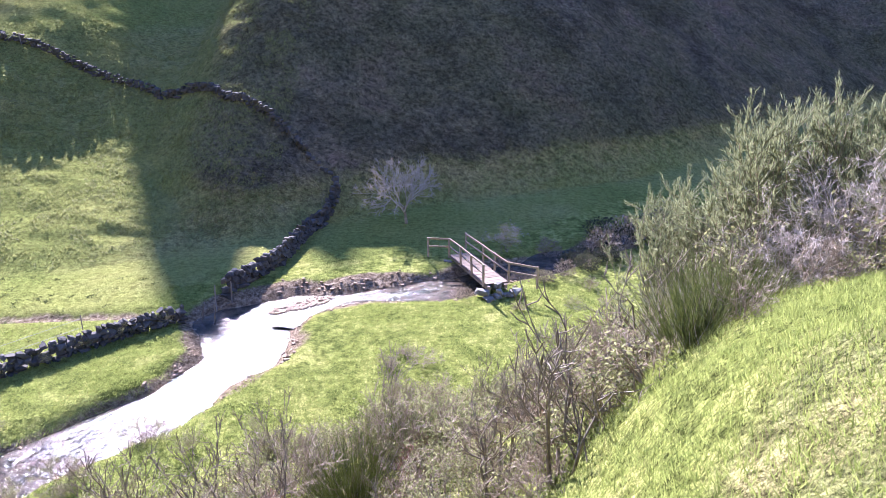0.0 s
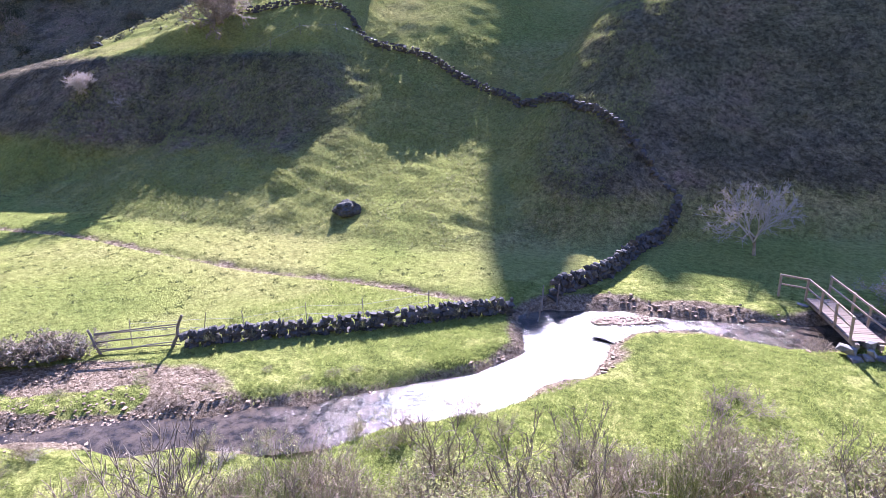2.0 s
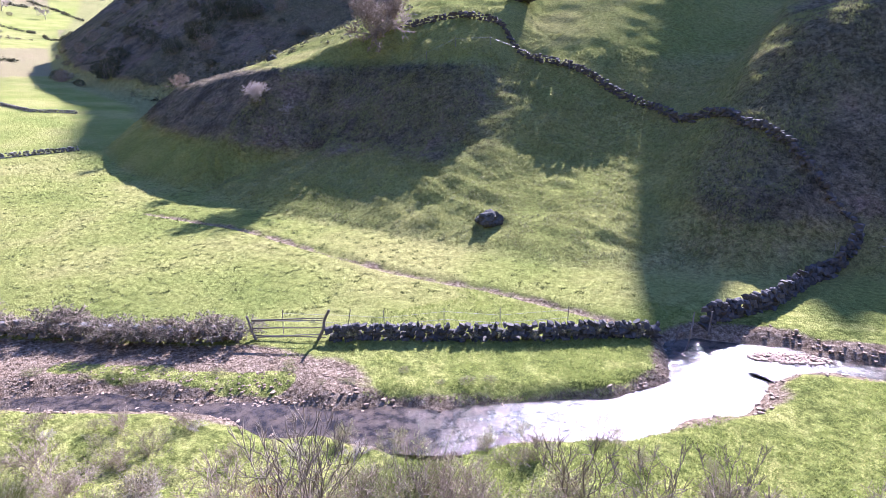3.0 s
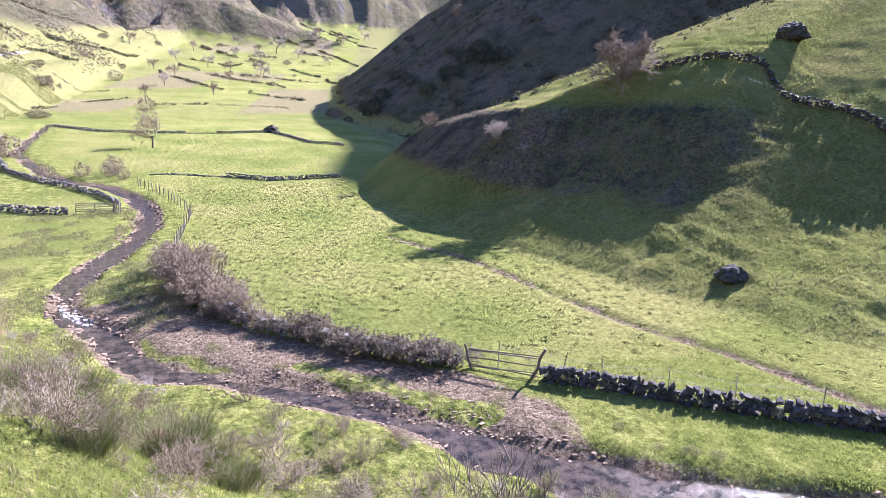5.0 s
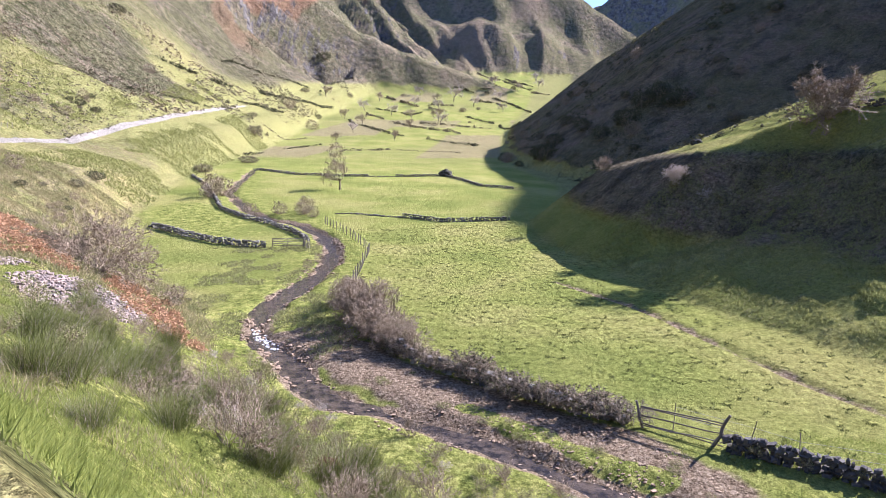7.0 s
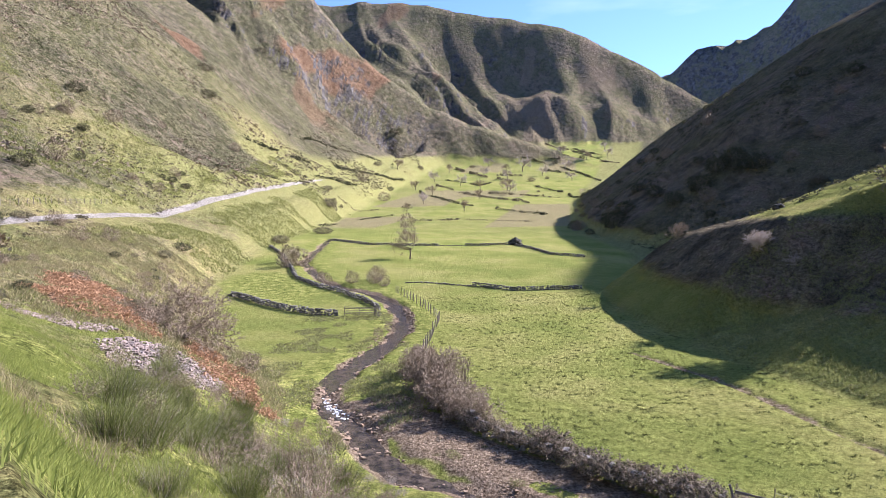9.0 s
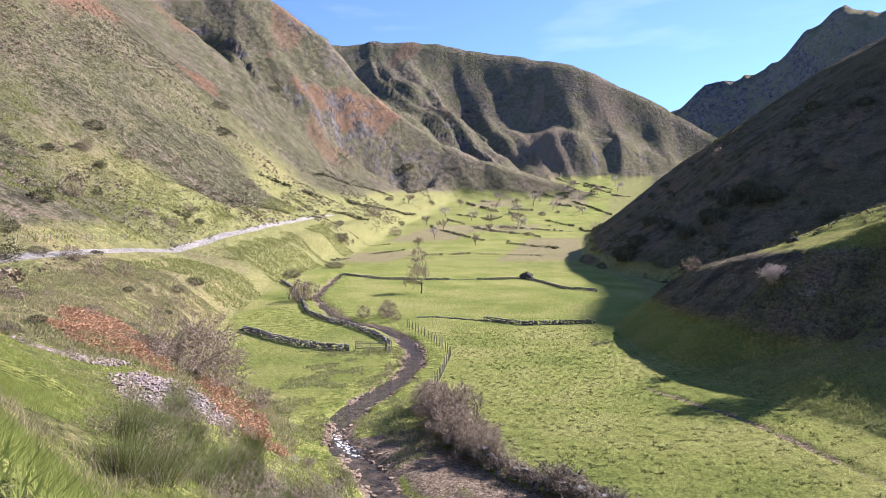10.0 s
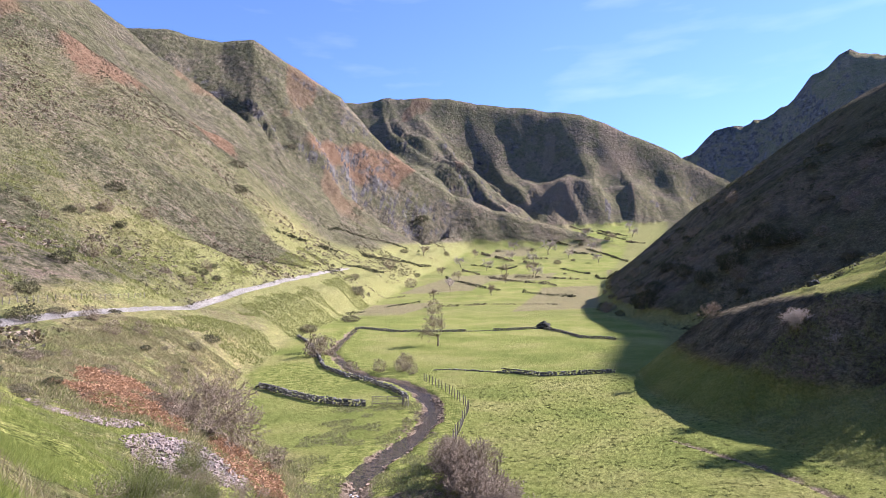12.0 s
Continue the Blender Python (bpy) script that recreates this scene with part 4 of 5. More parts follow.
for x, y, s in ((-18.0, -8.0, 0.7), (-18.9, -7.7, 0.6), (-23.0, -10.0, 0.65), (-26.0, -1.6, 1.15), (-26.9, -1.0, 1.0), (-25.4, -4.2, 0.9), (-27.8, -6.2, 0.9), (-19.5, -5.7, 0.6), (-16.4, -6.4, 0.45), (-19.6, -3.4, 0.5), (-32.5, -9.9, 0.9), (-23.6, -0.4, 0.95)):
    plant("broom", BROOMS, x, y, s, "dense green broom bush beside the grassy track edge", "bush", "brooms on the slope", tall=1.05)
for x, y, s in ((-4.9, 20.0, 0.75), (-3.6, 20.2, 0.8), (-4.2, 20.9, 0.6)):
    plant("dead_gorse", BARE, x, y, s, "low grey dead gorse bush on the bright meadow", "bush", "gorse on the near meadow", tall=0.6)
for x, y, s in ((0.9, 24.9, 0.5), (-1.6, 26.2, 0.6), (3.6, 25.6, 0.7), (5.4, 24.4, 0.8), (6.2, 26.4, 0.7), (4.6, 27.2, 0.7), (7.4, 25.0, 0.8), (8.6, 23.2, 0.9), (2.4, 21.6, 0.7), (4.2, 20.6, 0.8), (5.8, 19.2, 0.9)):
    plant("low_shrub", BARE + BRAMBLE, x, y, s, "low brown shrub at the end of the footbridge", "shrub", "shrubs by the footbridge", tall=0.75)

# single trees and bushes across the stream
plant("thorn_tree", [tree_kind(301, 4.4, TWIG, PALE, 4, 0.10, 0.22, 1, 0.5)], -5.2, 38.0, 1.25, "small bare thorn tree with pale sunlit twigs", "tree", turn=20)
plant("leafy_shrub", [thicket_kind(302, 1.6, TWIG, 3, 8, 3, leaves=1100, leaf=PALE, wide=0.6)], 0.9, 32.6, 1.15, "nearly bare shrub with pale dry leaves behind the footbridge", "shrub")
plant("dead_sapling", [thicket_kind(303, 2.0, PALE, 1, 2, 2, wide=0.15, lift=0.3)], -11.0, 39.0, 0.85, "dead bare sapling beside the uphill stone wall", "sapling")
plant("ridge_thorn", [thicket_kind(304, 3.6, TWIG, 4, 14, 4, wide=1.1, thick=0.06, lift=0.02, thin=0.028)], -63.8, 50.9, 1.5, "wide bare thorn bush on the crest of the spur", "bush")
plant("pale_shrub", [thicket_kind(305, 2.2, PALE, 4, 8, 4, wide=0.9, thin=0.015)], -70.7, 38.0, 1.1, "pale sunlit bare shrub on the shaded slope", "shrub")
plant("bare_shrub", [thicket_kind(306, 2.6, TWIG, 3, 8, 4, wide=0.5, thin=0.02)], -97.5, 41.8, 1.0, "bare shrub on the crest of the spur", "shrub")
plant("bare_shrub", [thicket_kind(307, 1.6, PALE, 3, 5, 3, wide=0.5, thin=0.015)], -66.1, 39.1, 0.9, "small bare shrub on the shaded slope", "shrub")

# ---- stones and walls ----
def rock_verts(seed):
    r = np.random.default_rng(seed)
    bm = bmesh.new()
    bmesh.ops.create_icosphere(bm, subdivisions=1, radius=0.5)
    v = np.array([p.co[:] for p in bm.verts])
    f = np.array([[q.index for q in p.verts] for p in bm.faces])
    bm.free()
    v = np.sign(v) * np.abs(v * 2) ** 0.5 * 0.46
    return v * r.uniform(0.66, 1.25, (len(v), 1)) + r.normal(0, 0.05, v.shape), f


ROCKS = [rock_verts(k) for k in range(8)]
ROCK_MESHES = [mesh_from("stone", v, f, STONE) for v, f in ROCKS]


def along(pts, s):
    runs = run_of(pts)
    x, y = np.interp(s, runs, [p[0] for p in pts]), np.interp(s, runs, [p[1] for p in pts])
    k = min(np.searchsorted(runs, s, "right"), len(pts) - 1)
    return x, y, math.degrees(math.atan2(pts[k][1] - pts[k - 1][1], pts[k][0] - pts[k - 1][0])), runs[-1]


def stone_wall(pts, label, height=0.9, stone=0.36, courses=3, seed=0, sink=0.05):
    """A dry stone wall, stone by stone, with a ragged row of upright coping stones."""
    r = np.random.default_rng(seed)
    x0, y0 = pts[0]
    wall = thing("dry_stone_wall", x0, y0, label, "stone wall")
    base = Vector((x0, y0, ground_at(x0, y0)))
    total = run_of(pts)[-1]
    high = height / courses
    for c in range(courses + 1):
        s = r.uniform(0, stone)
        while s < total:
            ln = stone * r.uniform(0.6, 1.5) * (0.75 if c == courses else 1)
            if c < courses or r.random() < 0.8:
                x, y, turn, _ = along(pts, s)
                tall = high * (1.5 if c < courses else r.uniform(0.8, 2.0))
                z = ground_at(x, y) - sink + high * (c + 0.45) + r.normal(0, 0.03)
                m = pose(x - base.x + r.normal(0, 0.05), y - base.y + r.normal(0, 0.05), z - base.z, r.normal(0, 8), r.normal(0, 8 if c < courses else 25), turn + r.normal(0, 8))
                piece("stone", ROCK_MESHES[int(r.integers(8))], wall, m=m @ Matrix.Diagonal((ln * 1.4, (0.62 - 0.06 * c) * r.uniform(0.8, 1.15), tall, 1)))
            s += ln
    return wall


def joined_rocks(name, xyz, sizes, mat, seed=0, flat=0.7):
    """Many stones in one mesh."""
    r = np.random.default_rng(seed)
    vs, fs = [], []
    n = 0
    for (x, y, z), s in zip(xyz, sizes):
        v, f = ROCKS[int(r.integers(8))]
        t = r.uniform(0, 6.283)
        c, q = math.cos(t), math.sin(t)
        k = np.array([s * r.uniform(0.8, 1.4), s * r.uniform(0.7, 1.1), s * flat * r.uniform(0.7, 1.2)])
        w = v * k
        vs.append(np.stack([w[:, 0] * c - w[:, 1] * q + x, w[:, 0] * q + w[:, 1] * c + y, w[:, 2] + z], 1))
        fs.append(f + n)
        n += len(v)
    me = grid_mesh(name, np.concatenate(vs), np.concatenate(fs), mat)
    me.polygons.foreach_set("use_smooth", np.zeros(len(me.polygons), bool))
    return me


def rough_wall(pts, label, height=0.8, stone=0.45, seed=0, name="field_wall", group="field walls", mat=STONES, gaps=0.05):
    """A dry stone wall far off, its stones joined."""
    r = np.random.default_rng(seed)
    total = run_of(pts)[-1]
    xyz, sizes = [], []
    courses = max(2, int(round(height / (stone * 0.62))))
    s = 0.0
    ss = []
    while s < total:
        ss.append(s)
        s += stone * 0.82
    pos = np.array([along(pts, s)[:2] for s in ss]) + r.normal(0, stone * 0.12, (len(ss), 2))
    zz = surface(pos[:, 0], pos[:, 1])
    for (x, y), z, s in zip(pos, zz, ss):
        if value_noise(np.array([s]), np.array([seed * 3.7]), 9.0, seed)[0] < gaps * 4:
            k = 1
        else:
            k = courses
        for c in range(k):
            xyz.append((x + r.normal(0, 0.08), y + r.normal(0, 0.08), z + stone * 0.58 * (c + 0.35) + r.normal(0, 0.05)))
            sizes.append(stone * r.uniform(0.75, 1.25))
    ob = new(name, joined_rocks(name, xyz, sizes, mat, seed))
    return tagged(ob, label, "stone wall", group)


stone_wall([(-26.7, 14.4), (-24.2, 16.6), (-19.9, 19.8), (-16.2, 23.1), (-14.9, 24.3)], "dark dry stone wall with jagged coping between meadow and stream", 0.66, 0.27, 4, 401)
stone_wall([(-13.7, 26.9), (-12.8, 28.8), (-11.9, 31.1), (-11.4, 35.8), (-10.4, 39.2), (-10.1, 40.7)], "dry stone wall climbing the shaded hillside from the stream", 0.85, 0.29, 4, 402)
for pts, seed, h, label in (
        ([(-10.1, 40.7), (-11, 41.6), (-14.3, 43.3), (-19.2, 46.1), (-23.3, 49.5), (-28.5, 52.3)], 403, 0.8, "tumbled dry stone wall higher up the shaded hillside"),
        ([(-63, 53.5), (-58, 56), (-51.3, 56), (-44.3, 55), (-37.5, 54), (-28.5, 52.3)], 404, 0.8, "dry stone wall along the shelf of the spur"),
        ([(-113, -28.5), (-104.9, -21.8), (-98.9, -16.5), (-95.3, -12.1), (-93.8, -9)], 405, 1.0, "pale dry stone wall round the bright green field"),
        ([(-97.2, -3.4), (-103.9, -5.8), (-112, -10), (-119, -15), (-128, -19.6), (-145.3, -23.5), (-160, -27), (-180, -34)], 406, 0.9, "dry stone wall along the bank of the upper stream"),
        ([(-120, 1.5), (-119.2, 4.4), (-115.6, 9), (-112.8, 14), (-107.8, 18.3), (-107.3, 22), (-106.9, 30)], 407, 0.9, "low dry stone wall between two meadows"),
        ([(-200.8, -20), (-186.6, -7.6), (-184.7, 5.2), (-185.7, 18.1), (-186.3, 24.7), (-190, 35), (-180, 38), (-164.5, 39.5), (-156, 46)], 408, 0.8, "dry stone wall across the valley meadow behind the lone tree")):
    rough_wall(pts, label, h, 0.42, seed, mat=STONE if seed < 405 else STONES)
far_label = "distant overgrown wall dividing valley fields"


def field_hedge(pts, seed, height):
    """An overgrown field wall far off: a ragged line of low dark brush."""
    r = np.random.default_rng(seed)
    total = run_of(pts)[-1]
    n = int(total / 0.9)
    at = r.uniform(0, total, n)
    at = at[value_noise(at, np.full(n, seed * 1.7), 16.0, seed) > 0.22]
    runs = run_of(pts)
    x, y = np.interp(at, runs, [p[0] for p in pts]), np.interp(at, runs, [p[1] for p in pts])
    x, y = x + 3 * (value_noise(at, at * 0, 22.0, seed + 1) - 0.5) + r.normal(0, 0.25, len(at)), y + 3 * (value_noise(at, at * 0, 27.0, seed + 2) - 0.5) + r.normal(0, 0.25, len(at))
    high = height * (0.45 + 0.9 * value_noise(at, at * 0 + 5, 7.0, seed + 3))
    v, f = leaf_cloud(r, len(at) * 9, (0, 0, 0), 1.0, 0.42, 0.2, 0.6)
    v = v * np.repeat(high * 0.75, 36)[:, None] * np.array([1.0, 1.0, 0.8]) + np.repeat(np.stack([x, y, surface(x, y) + 0.35 * high], 1), 36, 0)
    return tagged(new("field_hedge", grid_mesh("field_hedge", v, f, DARKLEAF if seed % 3 else HEATHER)), far_label, "hedge", "distant field hedges")


for k, pts in enumerate((
        [(-546, 41), (-442, 68), (-397, 88)], [(-485, 20), (-389, 42), (-351, 65), (-320, 84)], [(-584, 51), (-543, 75), (-582, 101)], [(-491, 76), (-460, 124)],
        [(-554, 128), (-510, 141), (-412, 130)], [(-699, 192), (-654, 198), (-596, 201)], [(-733, 200), (-749, 237)], [(-841, 247), (-780, 261)],
        [(-725, 157), (-721, 179)], [(-620, 106), (-615, 127)], [(-669, 168), (-640, 190)], [(-875, 253), (-811, 277)], [(-765, 251), (-750, 277)],
        [(-341, -49), (-365, -36), (-400, -20)], [(-427, -36), (-479, -15), (-554, 11)], [(-672, 68), (-609, 89), (-574, 115)], [(-365, -57), (-388, -47)],
        [(-547, -27), (-571, 2)], [(-896, 223), (-834, 261)], [(-723, 146), (-729, 200)], [(-251, -28), (-287, -15), (-316, 0)], [(-282, 9), (-293, 30), (-290, 58), (-270, 80)],
        [(-273, -57), (-296, -46)], [(-249, -67), (-277, -58)], [(-329, -28), (-356, -6)], [(-336, -76), (-360, -62)], [(-435, -67), (-516, -43)], [(-236, -84), (-244, -76)])):
    field_hedge(pts, 411 + k, 1.0 + 0.9 * (pts[0][0] < -330) + 0.5 * (pts[0][0] < -600))

# single rocks on the spur
BOULDER = plain("dark_rock", (0.022, 0.022, 0.018), (0.11, 0.105, 0.085), 4, 0.95, 0.6, 0.03)


def boulder_mesh(size, seed):
    """A craggy weathered rock."""
    bm = bmesh.new()
    bmesh.ops.create_icosphere(bm, subdivisions=4, radius=0.5)
    for v in bm.verts:
        d = v.co.normalized()
        n1 = noise.noise(d * 1.6 + Vector((seed, 0, 0)))
        n2 = abs(noise.noise(d * 4.1 + Vector((0, seed, 0))))
        v.co = d * size * (0.5 + 0.24 * n1 + 0.16 * n2)
        v.co.z *= 0.72
    me = bpy.data.meshes.new("boulder")
    bm.to_mesh(me)
    bm.free()
    me.materials.append(BOULDER)
    return me


for x, y, s, label in ((-31.8, 33.0, 1.6, "dark weathered boulder on the sunlit toe of the hill"), (-51.5, 63.0, 2.8, "rounded rock outcrop on the sunlit shelf"),
                       (-86.3, 50.4, 1.4, "small pale rock on the crest of the spur"), (-190.5, 36, 3.6, "pale rock heap at the bend of the field wall")):
    ob = new("boulder", boulder_mesh(s, s * 3.1))
    ob.location = (x, y, ground_at(x, y) + 0.16 * s)
    tagged(ob, label, "rock")


# ---- timber ----
def beam(length, wide, high, mat, name):
    """A squared timber along x with bevelled edges."""
    bm = bmesh.new()
    bmesh.ops.create_cube(bm, size=1)
    bmesh.ops.scale(bm, vec=(length, wide, high), verts=bm.verts)
    bmesh.ops.bevel(bm, geom=bm.edges[:], offset=min(wide, high) * 0.12, segments=1, affect="EDGES")
    me = bpy.data.meshes.new(name)
    bm.to_mesh(me)
    bm.free()
    me.materials.append(mat)
    return me


def pole_mesh(name, length, radius, mat, seed=0, bits=5, sides=7):
    """A round pole along z from 0, a little crooked."""
    r = np.random.default_rng(seed)
    segs, p = [], np.array([0.0, 0.0, 0.0])
    for k in range(bits):
        q = np.array([*(r.normal(0, radius * 0.35, 2)), length * (k + 1) / bits])
        segs.append((p, q, radius * (1 - 0.06 * k), radius * (0.94 - 0.06 * k)))
        p = q
    v, f = prisms([s[0] for s in segs], [s[1] for s in segs], [s[2] for s in segs], [s[3] for s in segs], sides)
    n = len(v)
    faces = f.tolist() + [list(range(n - sides, n))]
    return mesh_from(name, v, faces, mat)


def spanning(a, b):
    """Pose of a pole or beam whose z axis runs from a to b."""
    a, b = Vector(a), Vector(b)
    return Matrix.Translation(a) @ (b - a).to_track_quat("Z", "Y").to_matrix().to_4x4()


def build_bridge():
    z = 1.98
    near, far = Vector((-0.08, 26.7, z)), Vector((-1.72, 31.2, z))
    way = (far - near).normalized()
    side = Vector((-way.y, way.x, 0))
    ob = new("footbridge")
    ob.matrix_world = pose(near.x, near.y, z, 0, 0, math.degrees(math.atan2(way.y, way.x)))
    tagged(ob, "weathered wooden plank footbridge with handrails over the stream", "footbridge")
    length = (far - near).length
    for y in (-0.45, 0.45):
        piece("girder", beam(length + 0.6, 0.16, 0.22, TIMBER, "girder"), ob, m=pose(length / 2, y, -0.16))
    plank = beam(0.19, 1.3, 0.045, PLANK, "plank")
    n = int(length / 0.205)
    for k in range(n + 1):
        piece("plank", plank, ob, m=pose(k * 0.205, rng.normal(0, 0.01), rng.normal(0, 0.004), 0, 0, rng.normal(0, 0.6)))
    post = beam(0.10, 0.10, 1.15, TIMBER, "post")
    rails = {0.66: [(0.0, 0.66), (1.55, 0.66), (3.1, 0.66), (length, 0.70), (length + 0.55, 1.75)], -0.66: [(-1.2, -1.7), (0.0, -0.72), (1.55, -0.66), (3.1, -0.66), (length + 0.7, -0.6)]}
    for sign, run in rails.items():
        for x, y in run:
            piece("post", post, ob, m=pose(x, y, 0.45, rng.normal(0, 1.5), rng.normal(0, 1.5), 0))
        for h, t in ((0.97, 0.10), (0.52, 0.085)):
            for (ax, ay), (bx, by) in zip(run[:-1], run[1:]):
                a, b = Vector((ax, ay, h)), Vector((bx, by, h))
                m = pose((ax + bx) / 2, (ay + by) / 2 + (0.05 if sign < 0 else -0.05), h, 0, 0, math.degrees(math.atan2(by - ay, bx - ax)))
                piece("handrail" if h > 0.8 else "midrail", beam((b - a).length + 0.06, 0.05, t, TIMBER, "rail"), ob, m=m)
    for x in (-0.35, length + 0.35):
        v = [(x + rng.normal(0, 0.25), rng.uniform(-0.9, 0.9), -0.55 + rng.normal(0, 0.2)) for _ in range(14)]
        piece("abutment", joined_rocks("abutment", v, [rng.uniform(0.35, 0.6) for _ in v], STONES, 441), ob, "rough stone abutment", kind="stuff")


build_bridge()


def build_gate():
    a, b = Vector((-29.5, 12.2, 0)), Vector((-26.9, 14.3, 0))
    for p in (a, b):
        p.z = ground_at(p.x, p.y)
    ob = new("pole_gate")
    ob.matrix_world = Matrix.Translation(a)
    tagged(ob, "old pole gate of dark weathered rails in the stone wall", "gate")
    d = b - a
    piece("gatepost", pole_mesh("gatepost", 1.35, 0.075, POLE, 1), ob, "leaning dark post", m=spanning((0, 0, -0.1), (-0.35, -0.25, 1.2)))
    piece("gatepost", pole_mesh("gatepost", 1.75, 0.085, POLE, 2), ob, "leaning dark post", m=spanning(d + Vector((-0.25, -0.2, -0.1)), d + Vector((0.22, 0.15, 1.5))))
    for k, (h, h2) in enumerate(((0.98, 1.12), (0.92, 1.03), (0.55, 0.66), (0.22, 0.12), (0.10, 0.30))):
        s, e = Vector((-0.15, -0.1, h)), d + Vector((0.1, 0.05, h2))
        piece("rail", pole_mesh("rail", (e - s).length, 0.035, POLE, 10 + k), ob, m=spanning(s, e))


def build_hurdle():
    a, b = Vector((-94.2, -8.2, 0)), Vector((-92.6, -4.0, 0))
    for p in (a, b):
        p.z = ground_at(p.x, p.y)
    ob = new("hurdle_gate")
    ob.matrix_world = Matrix.Translation(a)
    tagged(ob, "grey wooden hurdle gate beside the stream", "gate")
    d = b - a
    for u in (0.0, 0.5, 1.0):
        piece("upright", pole_mesh("upright", 1.35, 0.06, POLE, 21), ob, m=spanning(d * u + Vector((0, 0, -0.1)), d * u + Vector((0, 0, 1.25))))
    for h in (0.25, 0.5, 0.75, 1.0, 1.18):
        piece("rail", pole_mesh("rail", d.length + 0.2, 0.045, POLE, int(h * 100)), ob, m=spanning(Vector((0, 0, h)), d + Vector((0, 0, h + rng.normal(0, 0.04)))))
    for k in range(5):
        s = d + Vector((0.15 * k, 0.2 * k, -0.1))
        piece("stake", pole_mesh("stake", 1.5, 0.06, POLE, 40 + k), ob, m=spanning(s, s + Vector((rng.normal(0, 0.1), rng.normal(0, 0.1), 1.3))))


build_gate()
build_hurdle()


def build_fence(pts, gap, label, height=1.25, radius=0.055, seed=0, wires=2):
    r = np.random.default_rng(seed)
    ob = thing("post_fence", *pts[0], label, "fence")
    base = Vector((*pts[0], ground_at(*pts[0])))
    kinds = [pole_mesh("fence_post", height + 0.15, radius, POLE, seed + k, 3, 6) for k in range(4)]
    s, tops = 0.0, []
    while s < run_of(pts)[-1]:
        x, y, _, _ = along(pts, s)
        foot = Vector((x, y, ground_at(x, y) - 0.15)) - base
        top = foot + Vector((r.normal(0, 0.10), r.normal(0, 0.10), (height + 0.15) * r.uniform(0.85, 1.1)))
        piece("fence_post", kinds[int(r.integers(4))], ob, m=spanning(foot, top))
        tops.append(foot + (top - foot) * 0.82)
        s += gap * r.uniform(0.7, 1.3)
    for k in range(wires):
        segs = [(np.array(a) - np.array([0, 0, 0.4 * k]), np.array(b) - np.array([0, 0, 0.4 * k]), 0.008, 0.008) for a, b in zip(tops[:-1], tops[1:])]
        piece("wire", rods("wire", segs, WIRE), ob)
    return ob


build_fence([(-62, 0.8), (-66, 1.2), (-71, 2.0), (-81, 3.6), (-88, 4.6), (-95, 3.4), (-102, 1.8), (-110, -0.8)], 1.5, "leaning grey wooden stake fence along the stream bank", 1.3, 0.06, 451)
build_fence([(-29, 13.4), (-26.4, 15.5), (-21, 20.0), (-16.6, 23.8)], 2.6, "thin wire fence stakes behind the stone wall", 1.25, 0.022, 452)
build_fence([(-56, 47), (-50, 51.5), (-43, 54.5), (-36, 53.5)], 4.0, "thin fence stakes on the shelf of the spur", 1.1, 0.03, 453, 1)
build_fence([(-98, -61.6), (-110, -62.2), (-122, -62.4), (-134, -62), (-148, -61.2)], 2.0, "leaning grey stakes of a fence above the gravel track", 1.1, 0.06, 454, 1)
for x, y, dx, dy, h in ((-13.9, 25.9, 0.0, 0.1, 1.3), (-13.3, 26.5, 0.05, 0.0, 1.15), (-14.3, 24.9, 0.35, -0.2, 1.2), (-13.6, 24.6, 0.2, -0.1, 1.3)):
    z = ground_at(x, y) - 0.1
    ob = new("stake", pole_mesh("stake", h + 0.1, 0.045, POLE, int(h * 50)))
    ob.matrix_world = spanning((x, y, z), (x + dx, y + dy, z + h))
    tagged(ob, "dark wooden stake standing at the water's edge", "stake", "stakes by the stream")

# the brushwood hedge on its low bank, west of the gate
HEDGE = [(-30.2, 11.7), (-31.6, 10.2), (-33.6, 8.7), (-36.4, 6.9), (-39, 5.2), (-42, 3.6), (-46.4, 2.1), (-50, 1.8), (-54, 1.4)]
rough_wall(HEDGE, "overgrown stone bank under a brushwood hedge", 0.75, 0.45, 461, "hedge_bank", "", STONES, 0.0)
DARKTANGLE = [thicket_kind(471, 0.9, BARK, 3, 14, 4, leaves=500, leaf=DARKLEAF, wide=1.2, lift=-0.02, thin=0.011), thicket_kind(472, 0.8, TWIG, 3, 14, 4, leaves=500, leaf=DARKLEAF, wide=1.3, lift=-0.02, thin=0.011)]
for k in range(30):
    x, y, _, _ = along(HEDGE, 0.4 + k * 0.93)
    plant("hedge_shrub", DARKTANGLE, x + rng.normal(0, 0.2), y + rng.normal(0, 0.2), rng.uniform(1.2, 1.9), "dark leafless brushwood hedge shrub on a stone bank", "hedge", "hedge shrubs", sink=-0.22, tall=0.72)
HEDGEBUSH = [thicket_kind(481, 2.4, TWIG, 4, 8, 4, wide=0.9, thick=0.03, lift=0.04, thin=0.012), thicket_kind(482, 2.2, TWIG, 4, 8, 4, wide=1.0, thick=0.03, lift=0.03, thin=0.012)]
